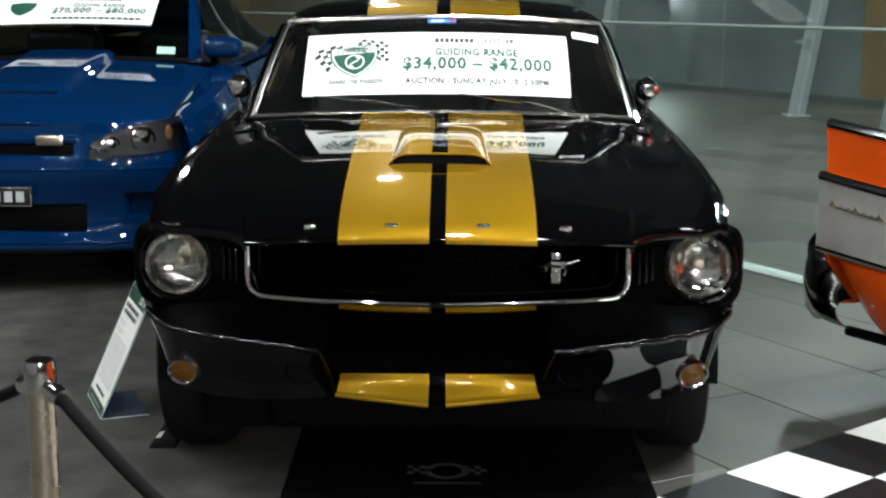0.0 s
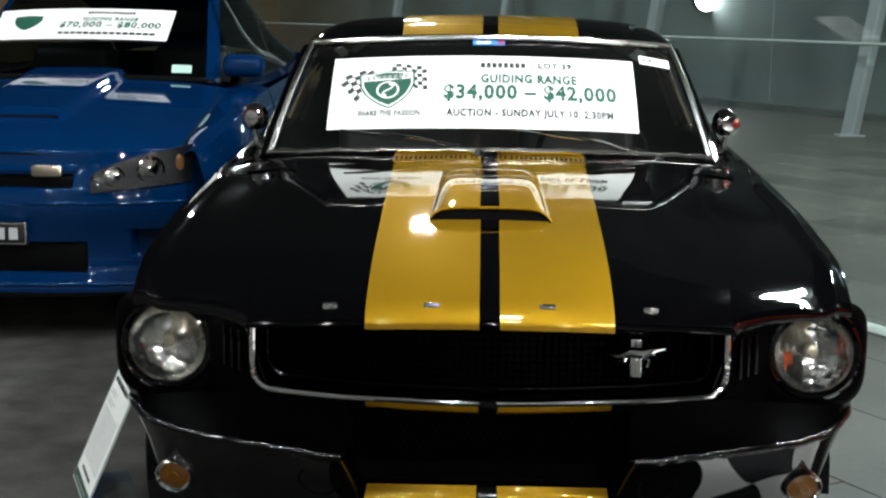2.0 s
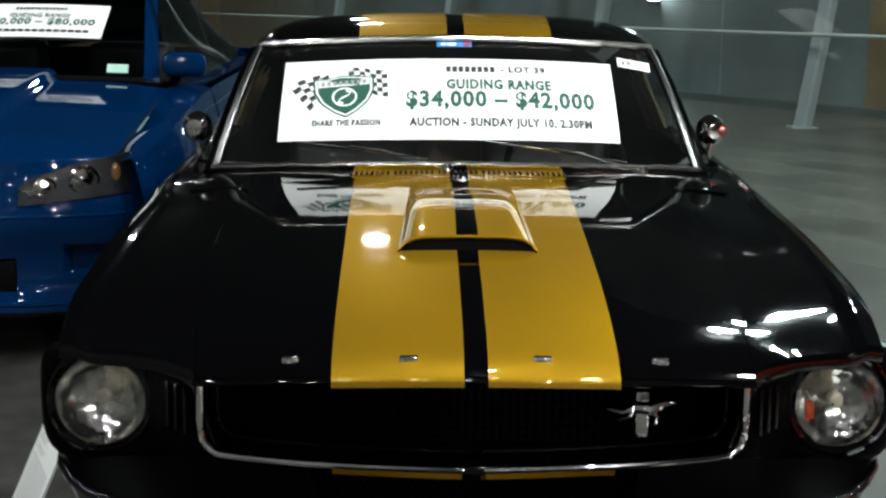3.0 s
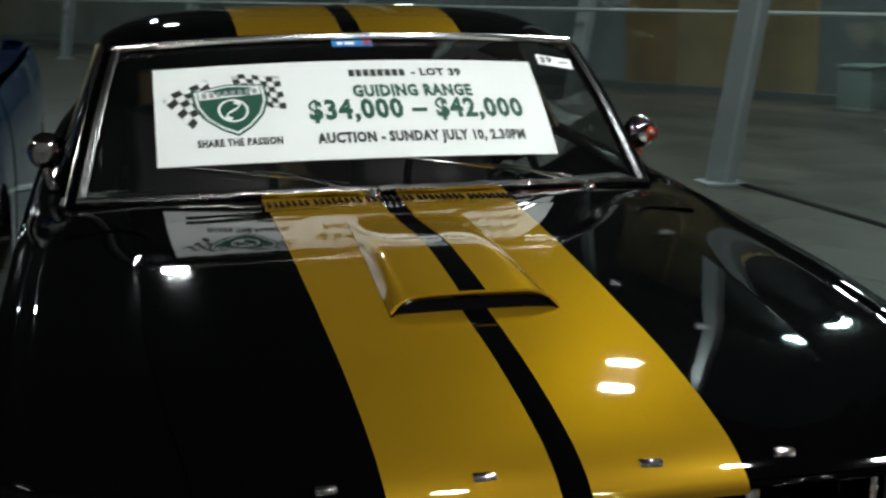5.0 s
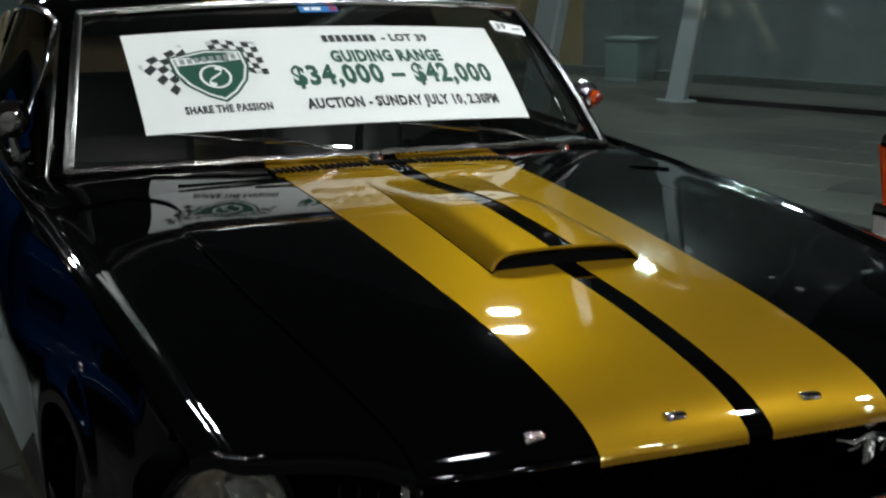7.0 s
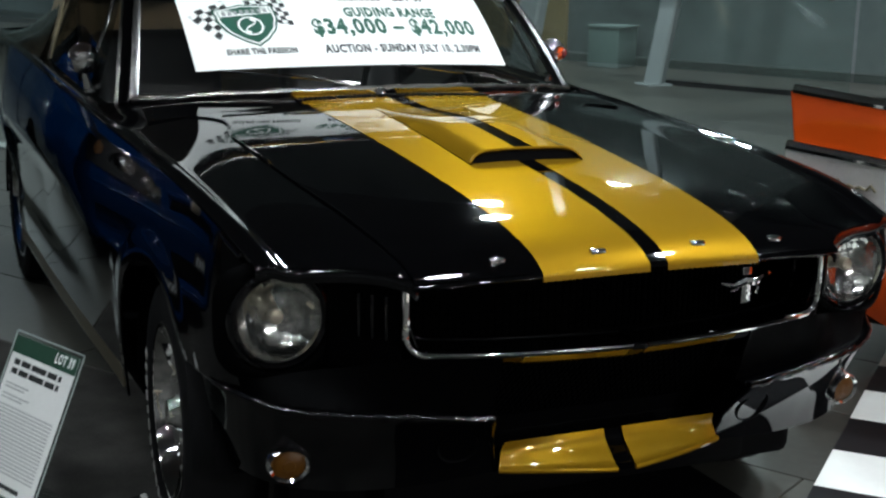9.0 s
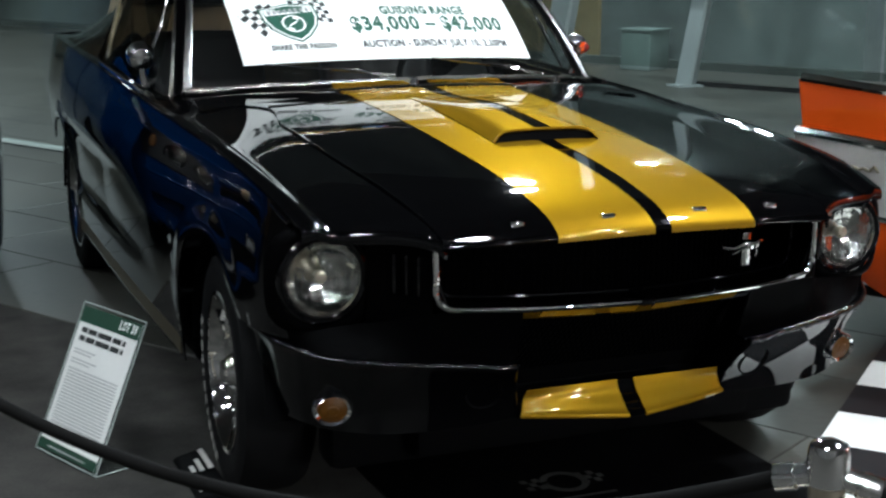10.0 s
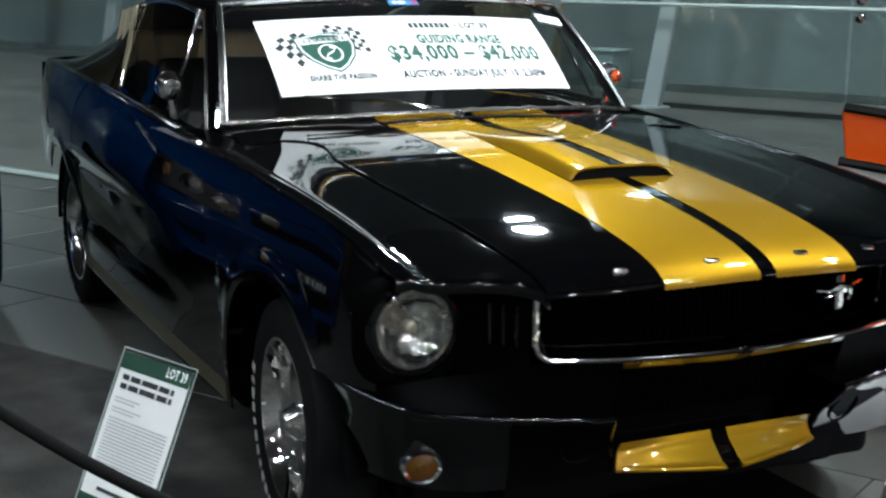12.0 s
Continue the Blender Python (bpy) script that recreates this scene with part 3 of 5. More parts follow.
both("lip_shelf", grid(lambda u, v: (0.300 + 0.510 * u, LIP_Y(0.300 + 0.510 * u) + 0.003 + (0.038 - 0.02 * u) * v, LIP_Z(0.300 + 0.510 * u) + 0.005 + 0.002 * math.sin(v * math.pi)), 60, 4), BLACK, coupe, "rounded shelf behind the valance lip", solid=0.003)
both("stone_guard", grid(stone_guard, 36, 14), SATIN, coupe, "satin black panel above the valance", solid=0.004)


def intake_lip(u, v, lift=0.0):
    x = (2 * u - 1) * 0.30
    return x, -0.178 + 0.25 * x * x + 0.02 * v - lift, TRIM(abs(x)) - 0.008 - 0.020 * v


part("intake_lip", grid(intake_lip, 24, 3), BLACK, coupe, "black edge under the grille", solid=0.004)
both("stripe", grid(lambda u, v: intake_lip(0.5 + (0.0215 + 0.234 * u) / 0.6, v * 0.8, 0.005), 10, 3), GOLD, coupe, "gold stripe below the grille")
part("intake_back", grid(lambda u, v: ((2 * u - 1) * 0.315, -0.075 + 0.13 * v, 0.585 - 0.225 * v), 8, 4), MATT_BLACK, coupe, "dark back of the intake", solid=0.004)
bm = bmesh.new()
for k in range(44):
    x = -0.34 + 0.60 * k / 43
    for t in (0.0, 1.0):
        tube([(max(-0.305, min(0.305, x + t * 0.08)), -0.086, 0.580), (max(-0.305, min(0.305, x + (1 - t) * 0.08)), 0.01, 0.415)], 0.0014, 4, bm)
tagged(part("intake_mesh", bm, MESH_GREY, coupe, "fine diamond mesh", smooth=False), kind="stuff")


def valance(u, v):
    top_x, low_x = 0.312 + 0.510 * u, 0.268 + 0.500 * u
    x = top_x + (low_x - top_x) * v
    zt, zl = LIP_Z(top_x) - 0.004, 0.330 - 0.02 * math.sin(u * math.pi)
    back = (0.075 - 0.045 * u ** 2.2) * v + 0.016 * math.sin(v * math.pi)
    return x, LIP_Y(top_x) + back, zt + (zl - zt) * v


both("valance", grid(valance, 36, 20), BLACK, coupe, "glossy black front valance", solid=0.006)
both("valance_lip", tube([(0.309 + 0.516 * k / 80, LIP_Y(0.309 + 0.516 * k / 80) + 0.003 + 0.0010 * math.sin(k * 0.8), LIP_Z(0.309 + 0.516 * k / 80) + 0.0011 * math.sin(k * 0.55 + math.sin(k * 0.21))) for k in range(81)],
                         [0.0098 + 0.0009 * math.sin(k * 1.1) for k in range(81)], 12), BLACK, coupe, "rounded upper lip of the valance")
both("mouth_side", grid(lambda u, v: (0.312 - 0.044 * v + 0.004 * u, -0.152 + 0.075 * v + 0.016 * math.sin(v * math.pi) + 0.16 * u, 0.470 - 0.140 * v), 6, 8), BLACK, coupe, solid=0.004)
both("mouth_edge", tube([(0.312 - 0.044 * k / 8, -0.152 + 0.075 * k / 8 + 0.016 * math.sin(k / 8 * math.pi), 0.470 - 0.140 * k / 8) for k in range(9)], 0.006, 8), BLACK, coupe, "rounded side of the intake")
for s in (-1, 1):
    part("brake_duct", lathe([(0.0, -0.012), (0.036, -0.010), (0.040, 0.001), (0.043, 0.003), (0.045, -0.006)], pose(s * 0.364, -0.094, 0.400, 116, 0, s * 9), 28), MATT_BLACK, coupe, "round dark brake duct")


CHIN_Y = curve([0, 0.3, 0.7, 0.9, 1], [-0.091, -0.087, -0.097, -0.104, -0.110])
CHIN_Z = curve([0, 0.3, 0.7, 0.9, 1], [0.392, 0.366, 0.333, 0.316, 0.308])


def chin(u, v, lift=0.0):
    x = (2 * u - 1) * 0.257 * (1 + 0.05 * v)
    fore = v * (1 - (2 * u - 1) ** 2)
    return x, CHIN_Y(v) + 0.2 * x * x * v - 0.048 * fore - lift, CHIN_Z(v) + 0.105 * abs(x) * v ** 1.3 + 0.017 * fore + lift


part("chin", grid(chin, 30, 24), BLACK, coupe, "black lower lip of the valance", solid=0.005)
part("chin_under", grid(lambda u, v: Vector(chin(u, 1.0)) + Vector((0, 0.003 + 0.24 * v, -0.003 - 0.01 * v)), 20, 4), MATT_BLACK, coupe, solid=0.004)
for a, b in ((0.0, 0.457), (0.543, 1.0)):
    part("stripe", grid(lambda u, v, a=a, b=b: chin(a + (b - a) * u, v, 0.0055), 14, 24), GOLD, coupe, "gold stripe on the chin")
for a, b in ((0.0, 0.457), (0.543, 1.0)):
    part("stripe_edge", tube([chin(a + (b - a) * k / 14, 1.0, 0.002) for k in range(15)], 0.007, 8), GOLD, coupe, "gold rolled edge of the chin")
part("front_crossmember", box((-0.66, 0.12, 0.17), (0.66, 0.24, 0.45), 0.03), MATT_BLACK, coupe)


def signal_lamp(s):
    m = pose(s * 0.695, -0.008, 0.376, 95, 0, s * 10)
    lamp = part("signal_lamp", lathe([(0.044, -0.025), (0.0445, 0.002), (0.040, 0.009), (0.034, 0.004)], m @ Matrix.Diagonal((1, 0.86, 1, 1)), 32), CHROME, coupe, "round amber lamp in a chrome ring")
    part("lens", lathe([(0, 0.010), (0.012, 0.009), (0.014, 0.007), (0.026, 0.005), (0.035, 0.001)], m @ Matrix.Diagonal((1, 0.86, 1, 1)), 28), AMBER, lamp, "amber lens")


for s in (-1, 1):
    signal_lamp(s)

# hood badges: four small bright blocks; a badge on the grille
for x, w in ((-0.327, 0.030), (-0.117, 0.034), (0.117, 0.034), (0.327, 0.030)):
    y = lip_y(x) + 0.036
    bm = bmesh.new()
    box((x - w / 2, y - 0.008, hood_top(x, y) - 0.004), (x + w / 2, y + 0.008, hood_top(x, y) + 0.009), 0.003, bm)
    part("hood_badge", bm, CHROME, coupe, "small bright hood badge")
bm = box((0.296, -0.118, 0.648), (0.320, -0.106, 0.732), 0.003)
part("grille_badge", bm, CHROME, coupe, "bright upright bar badge")
part("grille_badge", tube([(0.244, -0.112, 0.698), (0.272, -0.12, 0.693), (0.297, -0.126, 0.704), (0.320, -0.126, 0.701), (0.345, -0.12, 0.710), (0.368, -0.114, 0.713)], [0.003, 0.006, 0.011, 0.012, 0.007, 0.004], 8), CHROME, coupe, "bright sweeping badge")
part("grille_badge", tube([(0.296, -0.126, 0.703), (0.280, -0.122, 0.684), (0.262, -0.12, 0.680)], 0.003, 6), CHROME, coupe)
part("grille_badge", tube([(0.320, -0.126, 0.70), (0.336, -0.122, 0.686), (0.330, -0.12, 0.672)], 0.003, 6), CHROME, coupe)


# windscreen, roof and glasshouse
def screen(u, v, off=0.0):
    """u from -1 to 1 across, v from 0 at the cowl to 1 at the roof."""
    a = Vector((u * 0.70, 1.22 + 0.20 * u * u, 0.978 - 0.036 * u * u))
    b = Vector((u * 0.605, 1.71 + 0.06 * u * u, 1.308 - 0.026 * u * u))
    p = a + (b - a) * v
    return p + Vector((0, -0.565, 0.825)) * (0.02 * math.sin(v * math.pi) + off)


part("windscreen", grid(lambda u, v: screen(2 * u - 1, v), 64, 28), WINDSCREEN, coupe, "curved clear windscreen")
part("screen_trim", tube([screen(-1 + 2 * k / 60, 0.0, 0.012) + Vector((0, 0, 0.0012 * math.sin(k * 2.1) + 0.001 * math.sin(k * 0.83))) for k in range(61)],
                         [0.0105 + 0.0012 * math.sin(k * 1.3) for k in range(61)], 10), BRIGHT_TRIM, coupe, "bright lower windscreen trim")
part("screen_trim", tube([screen(-1 + 2 * k / 40, 1.0, 0.010) for k in range(41)], 0.010, 8), BRIGHT_TRIM, coupe, "chrome windscreen trim")
for s in (-1, 1):
    part("screen_trim", grid(lambda u, v: screen(s * (1.010 - 0.030 * u), v * 0.99 + 0.004, 0.009 + 0.006 * math.sin(u * math.pi)), 5, 16), TRIM_CHROME, coupe, "dull bright windscreen side trim", solid=0.003)
    part("pillar", tube([screen(s * 1.018, k / 12, -0.014) + Vector((s * 0.004, 0.016, 0)) for k in range(13)], 0.020, 10), BLACK, coupe, "black windscreen pillar")
    part("pillar_edge", tube([screen(s * 1.048, k / 12, -0.016) + Vector((s * 0.004, 0.022, 0)) for k in range(13)], 0.0045, 8), BRIGHT_TRIM, coupe, "bright pillar edge")

roof_z = curve([1.70, 1.78, 1.95, 2.25, 2.6, 3.1, 3.6, 4.05], [1.315, 1.338, 1.368, 1.382, 1.352, 1.25, 1.12, 0.995])
roof_half = curve([1.70, 1.95, 2.4, 3.1, 3.7, 4.05], [0.625, 0.635, 0.655, 0.62, 0.62, 0.64])


def roof(u, v, lift=0.0):
    y = 1.715 + 2.335 * v
    x = (2 * u - 1) * roof_half(y)
    k = abs(2 * u - 1)
    return x, y + 0.06 * k * k * max(0, 1 - v * 3), roof_z(y) - 0.025 * k * k - 0.055 * k ** 8 + lift


part("roof", grid(roof, 36, 40), BLACK, coupe, "glossy black fastback roof", solid=0.008)
for a, b in ((0.5 - 0.235, 0.5 - 0.021), (0.5 + 0.021, 0.5 + 0.235)):
    part("stripe", grid(lambda u, v, a=a, b=b: roof(a + (b - a) * u, v * 0.98, 0.006), 10, 40), GOLD, coupe, "gold roof stripe")


def sail(u, v):
    """Rear pillar panel from the roof edge to the belt."""
    y = 2.52 + 1.50 * u
    r = Vector(roof(1.0, (y - 1.715) / 2.335))
    low = Vector((shoulder_x(y) - 0.03, y, shoulder_z(y)))
    return r + (low - r) * v


both("rear_pillar", grid(sail, 20, 8), BLACK, coupe, "black fastback rear pillar", solid=0.006)
both("side_window", grid(lambda u, v: (Vector(roof(1.0, (1.79 + 0.73 * u - 1.715) / 2.335)) * (1 - v)
                                       + Vector((shoulder_x(1.52 + u) - 0.045, 1.52 + 1.0 * u, shoulder_z(1.52 + u))) * v), 10, 6), SIDE_GLASS, coupe, "dim side window")
POST_TOP, POST_LOW = Vector((0.672, 2.60, 1.262)), Vector((0.772, 2.44, 0.982))
both("window_post", grid(lambda u, v: POST_TOP + (POST_LOW - POST_TOP) * v + Vector((-0.012, 0.30, -0.03)) * (u - 0.1) + Vector((0.006 * math.sin(u * 5 * math.pi), 0, 0)), 24, 6), TAN, coupe, "tan ribbed rear window post", solid=0.006)
both("window_post", tube([(0.684, 2.60, 1.24), (0.722, 2.51, 1.12), (0.779, 2.42, 0.982)], 0.006, 8), CHROME, coupe, "bright rear window post")
both("vent_post", tube([(0.64, 1.86, 1.27), (0.70, 1.80, 1.12), (0.775, 1.76, 0.965)], 0.006, 8), CHROME, coupe, "bright quarter light post")
both("roof_rail", tube([Vector(roof(1.0, k / 12 * 0.36)) + Vector((0.004, 0, -0.012)) for k in range(13)], 0.009, 8), CHROME, coupe, "bright drip rail")
both("belt_moulding", tube([(shoulder_x(y) - 0.02, y, shoulder_z(y) + 0.006) for y in [1.5 + 0.1 * k for k in range(12)]], 0.008, 8), CHROME, coupe, "bright belt moulding")
both("belt_ledge", grid(lambda u, v: (shoulder_x(1.44 + 2.6 * u) - 0.075 * v, 1.44 + 2.6 * u, shoulder_z(1.44 + 2.6 * u) + 0.001), 30, 2), BLACK, coupe, solid=0.006)
part("rear_deck", grid(lambda u, v: ((2 * u - 1) * (shoulder_x(3.95 + 0.38 * v) - 0.002), 3.95 + 0.38 * v, (1.005 - 0.05 * v) - 0.02 * abs(2 * u - 1) ** 4), 20, 8), BLACK, coupe, solid=0.006)
part("tail_panel", grid(lambda u, v: ((2 * u - 1) * 0.74, 4.325 + 0.02 * math.sin(v * math.pi), 0.54 + 0.41 * v), 16, 8), BLACK, coupe, solid=0.006)

# cabin
part("dashboard", grid(lambda u, v: ((2 * u - 1) * 0.69, 1.30 + 0.38 * v + 0.12 * (2 * u - 1) ** 2, 0.945 - 0.14 * v ** 4), 20, 10), SEAT, coupe, "black dashboard top", solid=0.02)
part("cabin_floor", box((-0.68, 1.5, 0.34), (0.68, 3.6, 0.38), 0.01), MATT_BLACK, coupe)
wheel_m = pose(0.36, 1.86, 0.90, 65, 0, 0)
part("steering_wheel", tube([wheel_m @ Vector((0.19 * math.cos(a * math.tau / 32), 0.19 * math.sin(a * math.tau / 32), 0)) for a in range(32)], 0.012, 8, closed=True), MATT_BLACK, coupe, "dark steering wheel")
part("mirror_inside", box((-0.11, 1.72, 1.20), (0.11, 1.74, 1.25), 0.012), MATT_BLACK, coupe)
for s in (-1, 1):
    seat = part("seat", box((s * 0.36 - 0.25, 2.05, 0.38), (s * 0.36 + 0.25, 2.55, 0.62), 0.05, seg=3), SEAT, coupe, "black vinyl bucket seat")
    bm = box((s * 0.36 - 0.24, 2.50, 0.55), (s * 0.36 + 0.24, 2.64, 1.08), 0.05, seg=3)
    bmesh.ops.rotate(bm, cent=(0, 2.55, 0.6), matrix=Matrix.Rotation(radians(-14), 3, "X"), verts=bm.verts)
    part("seat_back", bm, SEAT, seat)
part("cabin_back", box((-0.56, 3.1, 0.38), (0.56, 3.16, 1.15), 0.02), CABIN, coupe, "dull brown rear cabin trim")


# wipers, door mirrors
def wiper(x0, x1):
    def at(x, v, off):
        return screen(x / 0.68, v, off)
    pivot = screen(x0 / 0.70, -0.03, 0.01)
    arm = part("wiper", lathe([(0, 0.02), (0.012, 0.018), (0.016, 0.0), (0.018, -0.03)], Matrix.Translation(pivot), 14), CHROME, coupe, "chrome wiper")
    part("arm", tube([pivot, at(x0 + 0.4 * (x1 - x0), 0.06, 0.03), at(x0 + 0.62 * (x1 - x0), 0.10, 0.022)], [0.005, 0.0035, 0.0025], 6), CHROME, arm)
    part("blade", tube([at(x0 + (0.12 + 0.88 * k / 12) * (x1 - x0), 0.03 + 0.12 * k / 12, 0.016) for k in range(13)], 0.0036, 6), CHROME, arm)


wiper(-0.03, -0.46)
wiper(0.52, 0.06)


def door_mirror(s, face):
    base = Vector((s * 0.772, 1.68, 0.945))
    arm = part("door_mirror", tube([base, base + Vector((s * 0.012, -0.004, 0.05)), base + Vector((s * 0.014, -0.004, 0.08))], [0.016, 0.009, 0.009], 8), CHROME, coupe, "round chrome door mirror")
    m = Matrix.Translation(base + Vector((s * 0.014, 0.0, 0.10))) @ pose(0, 0, 0, 90, 0, s * 8)
    part("shell", lathe([(0, 0.044), (0.024, 0.040), (0.038, 0.026), (0.046, 0.004), (0.047, -0.008), (0.043, -0.012), (0, -0.010)], m, 28), face, arm)


door_mirror(-1, CHROME)
door_mirror(1, CHROME)
part("mirror_marker", lathe([(0, 0.044), (0.010, 0.041), (0.017, 0.035), (0.021, 0.024)], Matrix.Translation((0.800, 1.678, 1.043)) @ pose(0, 0, 0, 90, 0, 24), 20), RED_LENS, coupe, "red marker lens on the mirror")


LETTER_MESH = []
for wide in (0.05, 0.036, 0.056):
    bm = bmesh.new()
    bm.faces.new([bm.verts.new((rr * math.cos(t), rr * math.sin(t), 0.004 - max(0, rr - 0.26) * 0.06)) for rr, t in
                  ((0.248, -wide), (0.248, wide), (0.276, wide * 0.9), (0.276, -wide * 0.9))])
    me = bpy.data.meshes.new("tyre_letter")
    bm.to_mesh(me)
    me.materials.append(WHITE)
    LETTER_MESH.append(me)


def wheel(parent, m, letters=True):
    """A tyre on a five-spoke chrome rim; its outer face looks along +z of m."""
    w = part("wheel", lathe([(0.205, -0.19), (0.26, -0.195), (0.295, -0.18), (0.312, -0.15), (0.315, -0.10), (0.312, -0.035), (0.302, -0.008), (0.280, 0.001), (0.25, 0.002), (0.215, -0.006), (0.205, -0.03)], m, 48), RUBBER, parent, "black tyre with raised white letters")
    part("rim", lathe([(0.21, -0.018), (0.212, -0.004), (0.203, -0.004), (0.196, -0.02), (0.185, -0.055), (0.178, -0.15), (0.0, -0.15)], m, 40), CHROME, w, "chrome wheel rim")
    for k in range(5):
        r = m @ Matrix.Rotation(k * math.tau / 5, 4, "Z")
        bm = bmesh.new()
        pts = [(0.04, 0.042, -0.035), (0.11, 0.028, -0.03), (0.188, 0.034, -0.045)]
        top = [[bm.verts.new(r @ Vector((x, s * h, z))) for s in (-1, 1)] for x, h, z in pts]
        low = [[bm.verts.new(r @ Vector((x, s * (h + 0.006), z - 0.03))) for s in (-1, 1)] for x, h, z in pts]
        for i in range(2):
            bm.faces.new((top[i][0], top[i + 1][0], top[i + 1][1], top[i][1]))
            for s in (0, 1):
                bm.faces.new((top[i][s], low[i][s], low[i + 1][s], top[i + 1][s]))
        part("spoke", bm, CHROME, w, "chrome spoke", smooth=False)
    part("brake_drum", lathe([(0.0, -0.085), (0.12, -0.085), (0.165, -0.095), (0.172, -0.13)], m, 32), MATT_BLACK, w, "dark brake drum behind the spokes")
    part("hub", lathe([(0, 0.0), (0.03, -0.004), (0.036, -0.02), (0.05, -0.034), (0.055, -0.05)], m, 24), CHROME, w, "chrome hub cap")
    for k in range(5):
        a = (k + 0.5) * math.tau / 5
        part("lug_nut", lathe([(0, 0.0), (0.008, -0.002), (0.010, -0.02)], m @ Matrix.Translation((0.075 * math.cos(a), 0.075 * math.sin(a), -0.03)), 8), CHROME, w)
    if letters:
        for k in range(44):
            if not 9 <= k <= 20:
                continue
            ob = new("tyre_letter", LETTER_MESH[k % 3])
            ob.parent = w
            ob.matrix_basis = m @ Matrix.Rotation(k * math.tau / 44, 4, "Z")
    return w


for c in WHEELS:
    for s in (-1, 1):
        # the front wheels stand turned a little
        wheel(coupe, pose(s * (0.815 if c < 1 else 0.80), c, 0.312, 0, 0, -3.5 if c < 1 else 0) @ pose(0, 0, 0, 0, s * 90, 0))


# ---- price card, stickers in the windscreen ----
def on_screen(x, v, off):
    half = 0.70 + (0.605 - 0.70) * v
    return screen(x / half, v, off)


CARD_X0, CARD_X1 = -0.515, 0.468


def on_card(x, y, off=-0.006):
    """x from 0 to 2.8 along the card, y from 0 to 1 up it."""
    s = x / 2.8
    return on_screen(CARD_X0 + (CARD_X1 - CARD_X0) * s, 0.205 + 0.645 * y, off)


card = thing("price_card", "white auction price card with green and black print", "card")
part("sheet", grid(lambda u, v: on_card(2.8 * u, v, -0.012), 32, 10), PAPER, card, solid=0.003)


def print_on(fn, bm, x, y, material, parent, label="", off=0.0):
    for v in bm.verts:
        v.co = fn(v.co.x + x, v.co.y + y)
    return part("print", bm, material, parent, label, smooth=False)


def ink(x, y):
    return on_card(x, y, -0.0095)


print_on(ink, lettering("GUIDING RANGE", 0.17, 0.88, 0.0085), 1.82, 0.635, INK_GREEN, card)
print_on(ink, lettering("$34,000 – $42,000", 0.265, 1.57, 0.0108), 1.83, 0.445, INK_GREEN, card)
print_on(ink, lettering("AUCTION - SUNDAY JULY 10, 2.30PM", 0.125, 1.5, 0.0062), 1.83, 0.18, INK_BLACK, card)
print_on(ink, lettering("- LOT 39", 0.115, 0.38, 0.006), 2.03, 0.845, INK_BLACK, card)
print_on(ink, bars([(0.053 * k - 0.22, -0.04, 0.053 * k - 0.18, 0.04) for k in range(8)]), 1.60, 0.845, INK_BLACK, card)
print_on(ink, lettering("SHARE THE PASSION", 0.09, 0.57, 0.0042), 0.56, 0.18, INK_BLACK, card)


def shield(r=1.0):
    pts = [(-0.26, 0.20), (0, 0.245), (0.26, 0.20), (0.255, 0.02), (0.2, -0.13), (0.1, -0.25), (0, -0.32), (-0.1, -0.25), (-0.2, -0.13), (-0.255, 0.02)]
    bm = bmesh.new()
    bm.faces.new([bm.verts.new((x * r, y * r * 0.95, 0)) for x, y in pts])
    return bm


def turned(off):
    """Places the shield's own coordinates on the card, leaning a little."""
    c, n = math.cos(radians(5)), math.sin(radians(5))
    return lambda x, y: on_card(0.53 + c * x - n * y, 0.54 + n * x + c * y, off)


print_on(turned(-0.0092), shield(1.0), 0, 0, INK_GREEN, card)
print_on(turned(-0.0088), shield(0.93), 0, 0, PAPER, card)
print_on(turned(-0.0084), shield(0.86), 0, 0, INK_GREEN, card)
print_on(turned(-0.0080), bars([(-0.215, 0.085, 0.215, 0.165)]), 0, 0, PAPER, card)
print_on(turned(-0.0076), bars([(-0.19 + 0.05 * k, 0.098, -0.158 + 0.05 * k, 0.152) for k in range(8)]), 0, 0, INK_GREY, card)
ring = bmesh.new()
grid(lambda u, v: ((0.088 + 0.018 * v) * math.cos(u * math.tau), (0.100 + 0.018 * v) * math.sin(u * math.tau) - 0.055, 0), 32, 1, ring)
grid(lambda u, v: (0.055 * math.sin(u * 5.6 - 2.8) + 0.016 * (v - 0.5), 0.085 * (2 * u - 1) - 0.055 + 0.03 * (v - 0.5), 0), 18, 1, ring)
print_on(turned(-0.0080), ring, 0, 0, PAPER, card)


def flag(corners, n, m):
    bm = bmesh.new()
    a, b, c, d = (Vector((*q, 0)) for q in corners)
    def at(x, y):
        return (a * (1 - x) + b * x) * (1 - y) + (d * (1 - x) + c * x) * y + Vector((0, 0.02 * math.sin(x * 6), 0))
    for i in range(n):
        for j in range(m):
            if (i + j) % 2 == 0:
                bm.faces.new([bm.verts.new(at((i + p) / n, (j + q) / m)) for p, q in ((0, 0), (1, 0), (1, 1), (0, 1))])
    return bm


